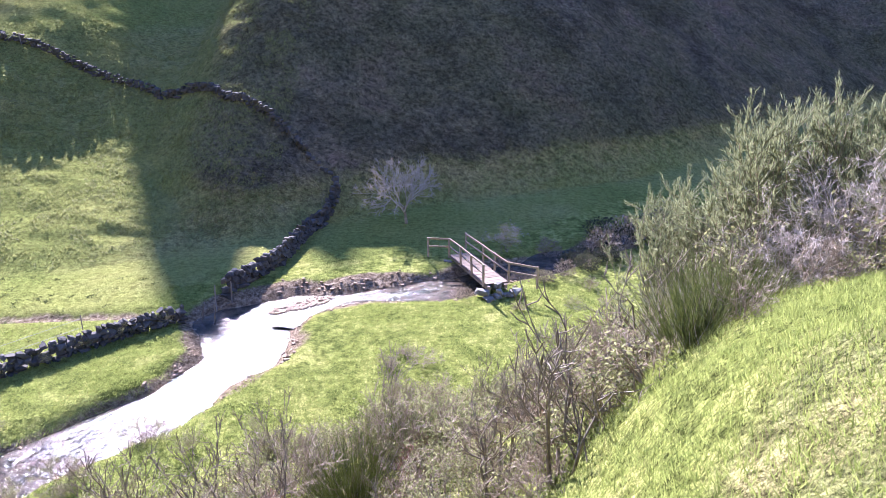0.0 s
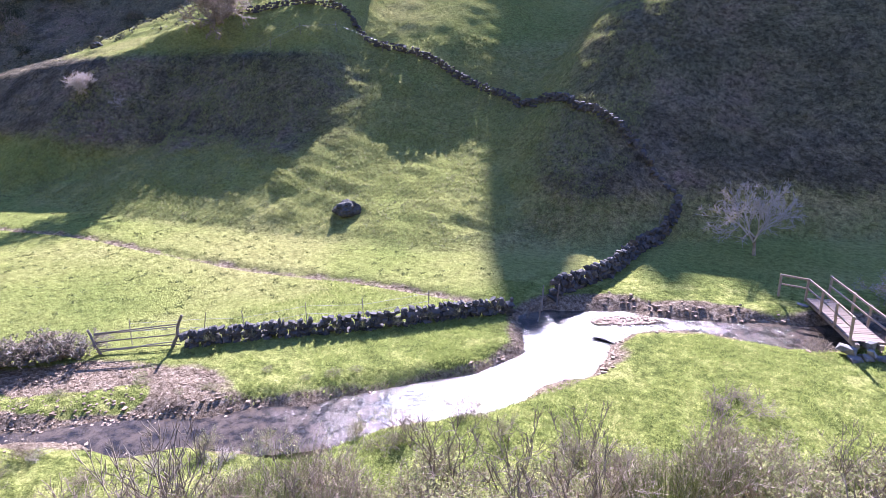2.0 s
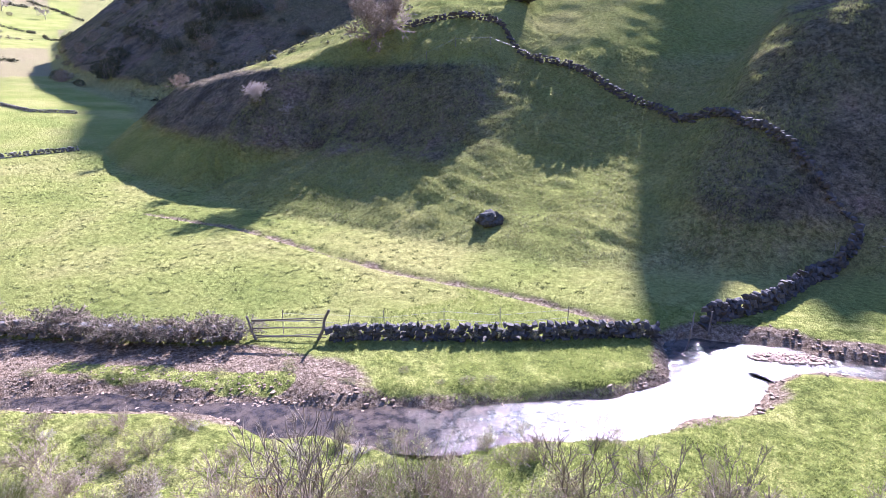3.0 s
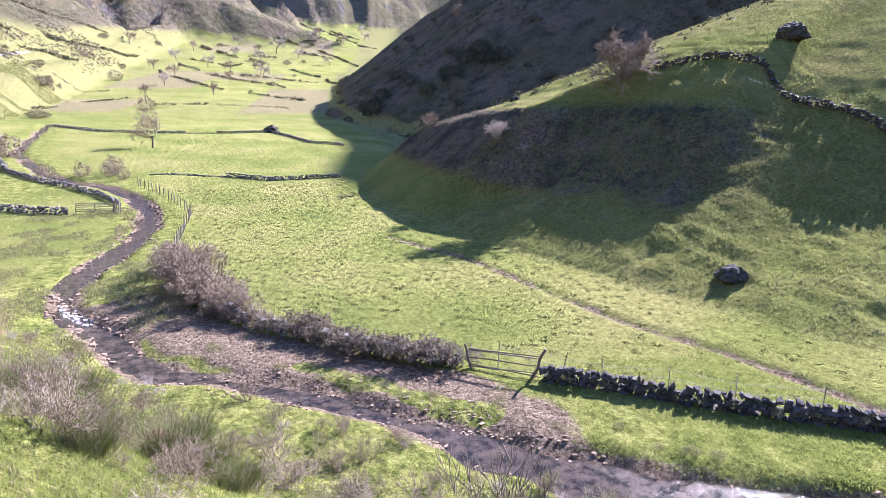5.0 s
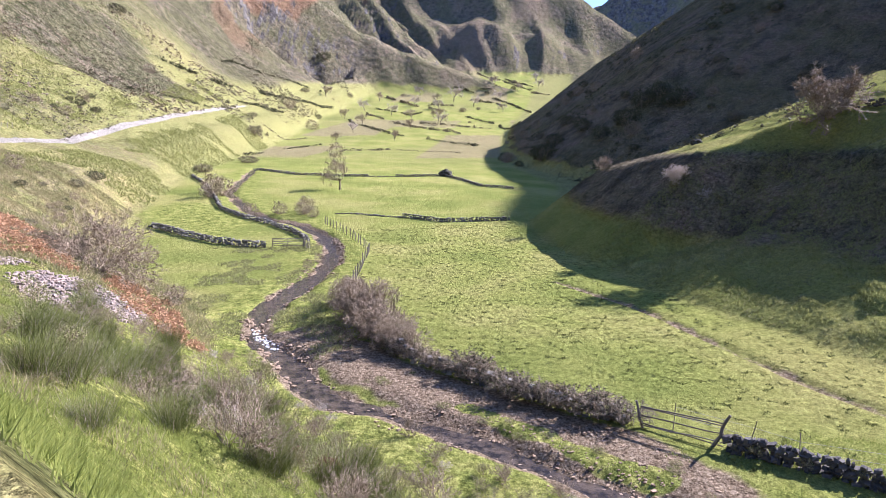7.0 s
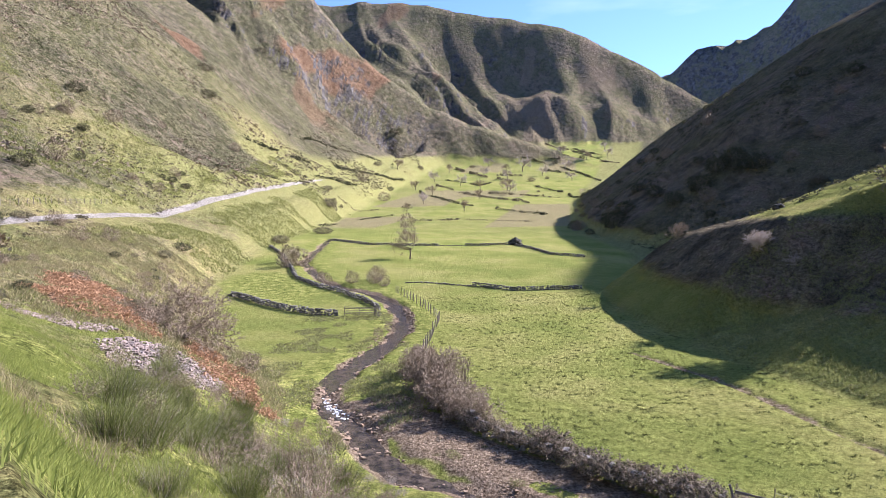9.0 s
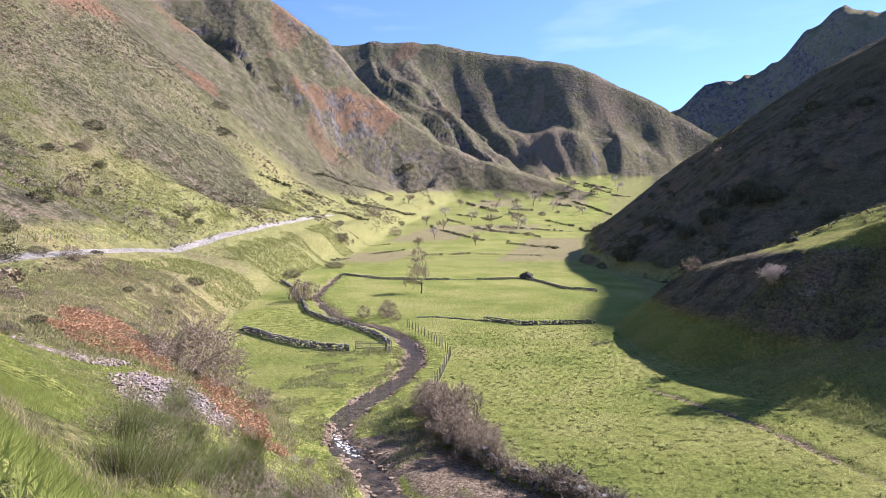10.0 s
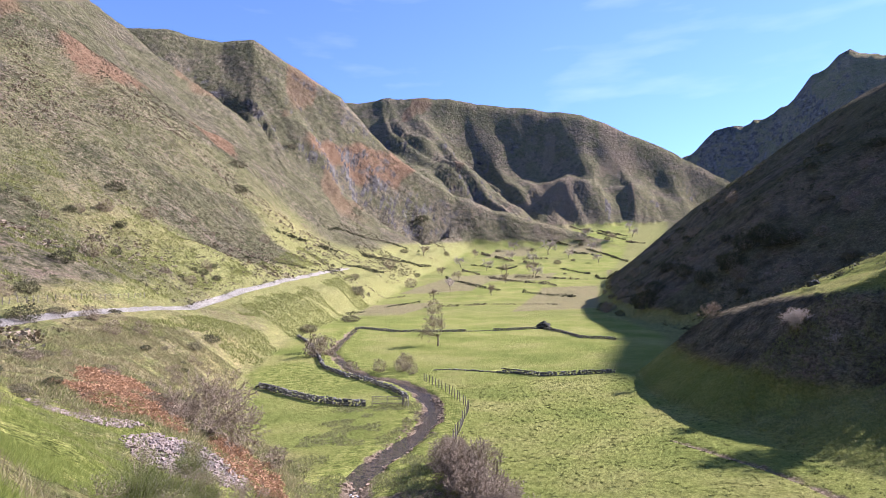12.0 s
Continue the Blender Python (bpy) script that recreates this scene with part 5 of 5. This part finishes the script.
for x, y, s in ((-43.5, 3.2, 0.9), (-45.5, 2.4, 1.2), (-47.6, 1.9, 1.4), (-49.8, 1.7, 1.5), (-52.2, 1.5, 1.5), (-54.6, 1.2, 1.4), (-57.0, 0.9, 1.3), (-59.0, 0.8, 1.0)):
    plant("hedge_bush", HEDGEBUSH, x, y, s, "large grey leafless bush in the hedge by the stream", "bush", "bushes in the hedge")
    plant("hedge_shrub", DARKTANGLE, x, y - 0.4, 1.2, "dark leafless brushwood hedge shrub on a stone bank", "hedge", "hedge shrubs", tall=1.1)

for x, y, s in ((-25.6, 15.0, 0.5), (-23.0, 17.6, 0.55), (-19.0, 20.3, 0.5), (-16.8, 22.4, 0.6), (-15.4, 23.6, 0.6), (-21.2, 18.6, 0.45), (-24.4, 16.2, 0.5), (-22.2, 18.0, 0.45), (-20.2, 19.4, 0.5), (-18.0, 21.4, 0.5), (-26.3, 14.6, 0.45)):
    plant("wall_bramble", BRAMBLE, x, y, s, "bramble growing over the dry stone wall", "bramble", "brambles on the wall", sink=-0.6)
for k in range(22):
    x, y = -40 + 22 * rng.random(), 0.0
    y = float(np.interp(x, [-42, -36, -30, -24, -18], [-1.5, 2.6, 7.4, 11.8, 16.0])) + rng.normal(0, 0.5)
    plant("bank_bramble", BRAMBLE + LOWBUSH, x, y, rng.uniform(0.3, 0.55), "low green weeds on the trampled stream bank", "weeds", "weeds on the stream bank", tall=0.6)

# ---- bushes and trees of the upper valley ----
plant("sprawling_bush", [thicket_kind(491, 3.6, TWIG, 4, 22, 4, wide=2.3, thick=0.035, lift=-0.05, thin=0.014)], -51.5, -17.2, 1.3, "large sprawling leafless grey bush on the bracken slope", "bush")
for x, y, r in scatter(70, (-118, -38), (-58, -9), 531, lambda x, y: (near_in(x, y) > 0.5) & (near_in(x, y) < near_edge(x) - 1) & (fractal(x, y, 12, 533, 2) > 0.45)):
    plant("low_bush", LOWBUSH + FARBARE + FARBUSH, x, y, r.uniform(0.4, 1.2), "low dull green and brown bush on the rough bank", "bush", "low bushes on the rough bank", tall=0.8)
for x, y, r in scatter(60, (-260, -50), (-130, -40), 535, lambda x, y: (near_in(x, y) > near_edge(x) + 6) & (fractal(x, y, 40, 537, 2) > 0.45)):
    plant("hill_bush", FARBARE + FARBARE + FARBUSH, x, y, r.uniform(0.8, 2.2), "grey-brown bush on the sunny mountainside", "bush", "bushes on the sunny mountainside")
for x, y, s in ((2.6, 28.3, 0.6), (3.8, 28.9, 0.7), (5.2, 29.8, 0.8), (6.6, 31.0, 0.9), (6.5, 32.0, 1.3), (8.0, 33.4, 1.5), (9.6, 34.6, 1.5), (5.0, 31.4, 1.1), (11.2, 35.6, 1.6), (3.6, 33.0, 0.9), (7.2, 35.0, 1.3), (12.6, 34.4, 1.5)):
    plant("stream_bush", FARBARE + FARBUSH, x, y, s, "dark brushy bush along the shaded stream bank", "bush", "bushes on the shaded stream bank")
LONE = [tree_kind(501, 8.6, BARK, TWIG, 4, 0.24, 0.30, 1, 0.5, 0.022)]
plant("lone_tree", LONE, -154.2, 3.2, 1.0, "tall leafless tree standing alone in the meadow", "tree")
for x, y, s in ((-189, -32.4, 2.9), (-222, -23.8, 3.1), (-297, -28.6, 4.6), (-119, -41, 1.7), (-130, -41.4, 1.9), (-96, -56.4, 2.4), (-107, -58, 1.6), (-111, -65, 2.2), (-141, -76, 2.8), (-233, -108, 3.6), (-394, -110, 5.5), (-347, -95, 4.0), (-708, 7, 8), (-626, -122, 6)):
    plant("dark_bush", FARBUSH, x, y, s, "dark evergreen bush on the valley side", "bush", "dark bushes on the valley side", tall=0.85)
for x, y, s in ((-145, -21.5, 4.0), (-142, -23.5, 3.4), (-149, -24.2, 3.6), (-123, -13.8, 2.2), (-121, -8.6, 2.0), (-120, -4.5, 2.3), (-124, -4.0, 2.4), (-117, -2.8, 1.7), (-159, -78.7, 4.6), (-208, -99.5, 3.8), (-228, -94, 4.4), (-104, -48, 2.0), (-112, -47, 2.2), (-110, -54.4, 2.2), (-407, -4, 6), (-253, 5.5, 4.8), (-296, -70, 4), (-429, -18, 6), (-82, -1.9, 1.1), (-78, -3.2, 1.0)):
    plant("bare_bush", FARBARE, x, y, s * 0.8, "rounded leafless brownish-grey bush", "bush", "bare bushes in the valley")
for x, y, s in ((-197, 96, 5.0), (-200, 103, 4.5), (-221, 77, 5.5), (-226, 83, 4.0), (-199, 108, 4.5), (-219, 91, 3.5), (-200, 89, 3.5), (-187, 109, 4.0), (-239, 93, 3.0)):
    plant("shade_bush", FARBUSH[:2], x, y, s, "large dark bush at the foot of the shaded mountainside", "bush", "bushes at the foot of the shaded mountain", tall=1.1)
FARTREE = [tree_kind(511, 9, BARK, TWIG, 3, 0.3, 0.28, 1, 0.5, 0.06), tree_kind(512, 10, BARK, PALE, 3, 0.3, 0.28, 1, 0.5, 0.06)]
for x, y, s in ((-515, 95.4, 1.5), (-592, 172, 1.2), (-514.5, 73, 1.3), (-661, 139, 2.0), (-565, 7, 1.4), (-742, 204, 1.5), (-805, 281, 1.5), (-640, 60, 1.3), (-700, 110, 1.4), (-760, 170, 1.4), (-430, 60, 1.0), (-455, 30, 1.1), (-480, 90, 1.2), (-540, 60, 1.2), (-590, 110, 1.3), (-620, 150, 1.3), (-680, 190, 1.4), (-730, 230, 1.5), (-350, 40, 0.9), (-390, 20, 0.9), (-330, 8, 0.8), (-500, 20, 1.1), (-570, 40, 1.2), (-610, 90, 1.2), (-650, 120, 1.3), (-780, 200, 1.4), (-830, 230, 1.5), (-870, 300, 1.6)):
    plant("valley_tree", FARTREE, x, y, s, "distant leafless tree among the valley fields", "tree", "distant valley trees")
for x, y, s in ((-370, 62, 2), (-446, -15, 2.2), (-510, 120, 2.5), (-583, 131, 6), (-600, 150, 4), (-720, 190, 6), (-780, 240, 7), (-840, 260, 7), (-690, 90, 5), (-620, 30, 6), (-540, -10, 6), (-480, 0, 5), (-330, -32, 4), (-380, -30, 4)):
    plant("dark_bush", FARBUSH, x, y, s * 0.6, "dark evergreen bush among the distant fields", "bush", "dark bushes on the valley side", tall=1.1)
for x, y, r in scatter(60, (-330, -120), (60, 150), 521, lambda x, y: polyline(x, y, FAR_FOOT)[1] > 0):
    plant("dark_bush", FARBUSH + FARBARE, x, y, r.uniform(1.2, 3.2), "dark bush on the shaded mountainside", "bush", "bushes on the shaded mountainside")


# ---- grass, scrub and loose stones ----
def blades(name, xy, low, high, wide, count, mat, seed, label, lean=0.45, spread=0.10):
    """Tufts of grass blades at places of the plan."""
    r = np.random.default_rng(seed)
    x, y = np.repeat(xy[:, 0], count), np.repeat(xy[:, 1], count)
    n = len(x)
    x, y = x + r.normal(0, spread, n), y + r.normal(0, spread, n)
    z = surface(x, y) - 0.02
    h, t = r.uniform(low, high, n), r.uniform(0, 6.283, n)
    dx, dy = r.normal(0, lean, n) * h, r.normal(0, lean, n) * h
    w = wide * r.uniform(0.6, 1.3, n)
    c, s = np.cos(t) * w, np.sin(t) * w
    v = np.stack([np.stack([x - c, y - s, z], 1), np.stack([x + c, y + s, z], 1), np.stack([x + dx, y + dy, z + h], 1)], 1).reshape(-1, 3)
    me = grid_mesh(name, v, np.arange(3 * n).reshape(-1, 3), mat)
    return tagged(new(name, me), label, "grass", kind="stuff")


def spots(n, xs, ys, seed, keep):
    """n places in a box where keep, which takes arrays, holds."""
    r = np.random.default_rng(seed)
    out = np.zeros((0, 2))
    for _ in range(40):
        p = np.stack([r.uniform(*xs, n), r.uniform(*ys, n)], 1)
        out = np.concatenate([out, p[keep(p[:, 0], p[:, 1])]])
        if len(out) >= n:
            break
    return out[:n]


def in_far(x, y):
    d, s, _ = polyline(x, y, FAR_FOOT)
    return d * s


def off_stream(x, y, gap=0.5):
    d, _, a = polyline(x, y, STREAM)
    return d > np.interp(a, run_of(STREAM), STREAM_HALF) + gap


def patchy(x, y, size, seed, level):
    return fractal(x, y, size, seed, 3) > level


slope = lambda x, y: (near_in(x, y) > 0.5) & (near_in(x, y) < near_edge(x) + 0.6)
blades("grass", spots(16000, (-20, 14), (-2, 20), 601, lambda x, y: slope(x, y)), 0.05, 0.15, 0.008, 8, GRASS, 602, "bright green grass on the slope below the track")
blades("grass", spots(17000, (-4, 9), (-1.5, 9), 641, lambda x, y: slope(x, y)), 0.04, 0.13, 0.006, 11, GRASS, 642, "lush bright green grass on the bank beside the track", 0.6, 0.06)
blades("grass", spots(11000, (-27, -9), (-16, -2), 643, lambda x, y: slope(x, y) & patchy(x, y, 3, 644, 0.40)), 0.05, 0.16, 0.008, 9, GRASS, 645, "lush bright green grass on the bank beside the track", 0.6, 0.07)
blades("grass", spots(13000, (-48, -8), (-22, 6), 603, lambda x, y: slope(x, y) & patchy(x, y, 5, 605, 0.42)), 0.06, 0.20, 0.010, 7, GRASS, 604, "bright green grass on the slope below the track")
blades("dry_grass", spots(7000, (-48, 14), (-22, 20), 606, lambda x, y: slope(x, y) & clear_of_walk(x, y, 11) & patchy(x, y, 4, 607, 0.52)), 0.12, 0.36, 0.010, 5, STRAW, 608, "dry straw-coloured grass on the slope")
blades("grass", spots(9000, (-17, 6), (12, 28), 611, lambda x, y: (near_in(x, y) < 0.5) & off_stream(x, y) & patchy(x, y, 3, 612, 0.42)), 0.05, 0.14, 0.022, 5, GRASS, 613, "short bright grass of the near meadow", 0.6, 0.14)
blades("grass", spots(5000, (-27, -12), (9, 24), 614, lambda x, y: off_stream(x, y, 0.3) & patchy(x, y, 2.5, 615, 0.45)), 0.05, 0.15, 0.022, 5, GRASS, 616, "short bright grass between stream and wall", 0.6, 0.14)
blades("tussock", spots(1500, (-105, -16), (2, 30), 617, lambda x, y: (in_far(x, y) < 1) & off_stream(x, y, 4) & patchy(x, y, 30, 618, 0.30)), 0.05, 0.15, 0.036, 14, TUSSOCK, 619, "scattered dark grass tussocks in the meadow", 0.9, 0.11)
blades("tussock", spots(15000, (-72, -14), (27, 60), 620, lambda x, y: (in_far(x, y) > 1) & patchy(x, y, 1.6, 621, 0.42)), 0.08, 0.22, 0.035, 7, DULL, 622, "coarse hummocky grass on the far hillside", 0.6, 0.18)
ferns = lambda x, y: blob(x, y, -63, -28.2, 15, 4.6, 28) + blob(x, y, -48, -13.2, 8.0, 3.4, 24) + blob(x, y, -47, -20.6, 6, 4.6, 60) > 0.4
rough = lambda x, y: ~ferns(x, y) & (scree_at(x, y) < 0.3) & (near_in(x, y) > 1) & (near_in(x, y) < near_edge(x) - 2.2)
blades("rough_grass", spots(9000, (-125, -42), (-60, -9), 671, lambda x, y: rough(x, y) & patchy(x, y, 3, 672, 0.44)), 0.12, 0.42, 0.045, 6, STRAW, 673, "rough straw-coloured tussocks on the bank below the track", 0.6, 0.2)
blades("rough_grass", spots(8000, (-125, -42), (-60, -9), 674, lambda x, y: rough(x, y) & patchy(x, y, 4, 675, 0.50)), 0.10, 0.35, 0.045, 6, LEAF, 676, "rough green weeds on the bank below the track", 0.6, 0.2)
blades("rough_grass", spots(10000, (-230, -55), (-130, -45), 677, lambda x, y: (near_in(x, y) > near_edge(x) + 6) & patchy(x, y, 7, 678, 0.48)), 0.2, 0.7, 0.09, 5, DULL, 679, "rough grass tussocks on the hillside above the track", 0.6, 0.35)
blades("rough_grass", spots(7000, (-340, -110), (-62, 10), 681, lambda x, y: (near_in(x, y) > 0) & ((near_in(x, y) < near_edge(x) - 4) | (near_in(x, y) > near_edge(x) + 8)) & (near_in(x, y) < 60) & patchy(x, y, 14, 682, 0.5)), 0.2, 0.5, 0.12, 5, DULL, 683, "rough grass on the terraced valley side", 0.6, 0.5)
blades("tussock", spots(3000, (-95, -40), (-16, 0), 623, lambda x, y: (near_in(x, y) < 6) & off_stream(x, y, 0.3) & patchy(x, y, 4, 624, 0.5)), 0.08, 0.3, 0.04, 6, LEAF, 625, "rough grass tussocks on the stream bank", 0.6, 0.15)


blades("tussock", spots(2600, (-66, -14), (27, 52), 626, lambda x, y: (in_far(x, y) > 0.5) & patchy(x, y, 1.2, 627, 0.5)), 0.08, 0.20, 0.04, 8, LEAF, 628, "dark rush tussocks on the far hillside", 0.5, 0.12)


def scrub(n, xs, ys, seed, keep, low, high, mat, label, count=10):
    """Low far scrub: clumps of coarse leaves."""
    p = spots(n, xs, ys, seed, keep)
    r = np.random.default_rng(seed + 1)
    s = r.uniform(low, high, len(p)) * (0.5 + fractal(p[:, 0], p[:, 1], 25, seed, 2))
    z = surface(p[:, 0], p[:, 1])
    v, f = leaf_cloud(r, len(p) * count, (0, 0, 0), 1.0, 1.0, 0.2)
    big = np.repeat(s, count * 4)[:, None]
    v = v.reshape(-1, 4, 3)
    mid = v.mean(1, keepdims=True)
    v = ((v - mid) * 0.45 + mid).reshape(-1, 3) * big * np.array([1, 1, 0.7])
    v += np.repeat(np.stack([p[:, 0], p[:, 1], z + 0.3 * s], 1), count * 4, 0)
    return tagged(new("scrub", grid_mesh("scrub", v, f, mat)), label, "scrub", kind="stuff")


scrub(8000, (-420, -60), (-230, -25), 631, lambda x, y: (near_in(x, y) > 22) & patchy(x, y, 45, 632, 0.47), 0.25, 0.9, HEATHER, "olive-brown heath scrub on the sunny mountainside", 9)
scrub(4200, (-420, -60), (-230, -25), 633, lambda x, y: (near_in(x, y) > 22) & patchy(x, y, 30, 634, 0.52), 0.4, 1.2, TWIG, "brown dead scrub on the sunny mountainside", 9)
scrub(2600, (-760, -300), (-60, 120), 647, lambda x, y: (near_in(x, y) > 4) & patchy(x, y, 60, 648, 0.48), 0.6, 1.6, HEATHER, "olive scrub above the distant fields", 8)
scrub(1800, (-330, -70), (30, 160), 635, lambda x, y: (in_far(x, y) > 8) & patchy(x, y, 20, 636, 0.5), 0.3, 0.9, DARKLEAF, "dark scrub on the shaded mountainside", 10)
scrub(2600, (-78, -38), (-37, -9), 639, ferns, 0.2, 0.42, RUST, "rust-brown dead bracken on the slope", 10)
for x, y, r in scatter(44, (-78, -40), (-37, -8), 641, ferns):
    plant("bracken", BRACKEN, x, y, r.uniform(0.9, 1.5), "dead rust-coloured bracken clump", "bracken", "bracken clumps")
p = spots(1100, (-54, -34), (-28, -7), 643, lambda x, y: scree_at(x, y) > 0.35)
tagged(new("scree", joined_rocks("scree", np.stack([p[:, 0], p[:, 1], surface(p[:, 0], p[:, 1]) + 0.03], 1), np.random.default_rng(644).uniform(0.08, 0.30, len(p)), SCREE, 645)), "pale scree of loose stones on the slope", "scree", kind="stuff")


FOAM = plain("white_water", (0.45, 0.48, 0.50), (0.85, 0.87, 0.88), 9, 0.5, 0.5, 0.02)


def bank_stones():
    r = np.random.default_rng(651)
    p = spots(1500, (-100, 4), (-10, 32), 652, lambda x, y: np.abs(polyline(x, y, STREAM)[0] - np.interp(polyline(x, y, STREAM)[2], run_of(STREAM), STREAM_HALF) + 0.2 + 2.6 * (fractal(x, y, 2.5, 656, 3) - 0.5)) < 0.6)
    tagged(new("stream_stones", joined_rocks("stream_stones", np.stack([p[:, 0], p[:, 1], surface(p[:, 0], p[:, 1]) + 0.02], 1), r.uniform(0.05, 0.22, len(p)) * (1 + (p[:, 0] < -40)), GRAVEL, 653)),
           "wet dark stones along the stream bed", "stones", kind="stuff")
    p = spots(260, (-12, -5), (24.5, 28), 657, lambda x, y: np.hypot((x + 9.8) / 1.5, (y - 26.4 - 0.5 * (x + 9.8)) / 0.6) < 1)
    tagged(new("gravel_bar", joined_rocks("gravel_bar", np.stack([p[:, 0], p[:, 1], floor_z(p[:, 0], p[:, 1]) - 0.34], 1), r.uniform(0.08, 0.24, len(p)), GRAVEL, 658, 0.5)),
           "low bar of brown gravel in the shallow stream", "gravel", kind="stuff")
    p = spots(1300, (-44, -20), (0, 14), 654, lambda x, y: near_line(x, y, [(-42, 0.5), (-33, 5.5), (-27.5, 9.8), (-24, 11.5)], 1.3, 1.6) > 0.3)
    tagged(new("bank_gravel", joined_rocks("bank_gravel", np.stack([p[:, 0], p[:, 1], surface(p[:, 0], p[:, 1])], 1), r.uniform(0.04, 0.14, len(p)), GRAVEL, 655)),
           "dull gravel on trampled earth beside the stream", "gravel", kind="stuff")


bank_stones()
p = spots(70, (-54.5, -47), (-8, -4.6), 661, lambda x, y: near_line(x, y, [(-53.6, -6.9), (-48, -5.2)], 0.35, 0.3, 0.6) > 0.5)
tagged(new("cascade", joined_rocks("cascade", np.stack([p[:, 0], p[:, 1], floor_z(p[:, 0], p[:, 1]) - 0.36], 1), np.random.default_rng(662).uniform(0.10, 0.28, len(p)), FOAM, 663, 0.35)), "small white cascade where the stream drops over stones", "cascade", kind="stuff")
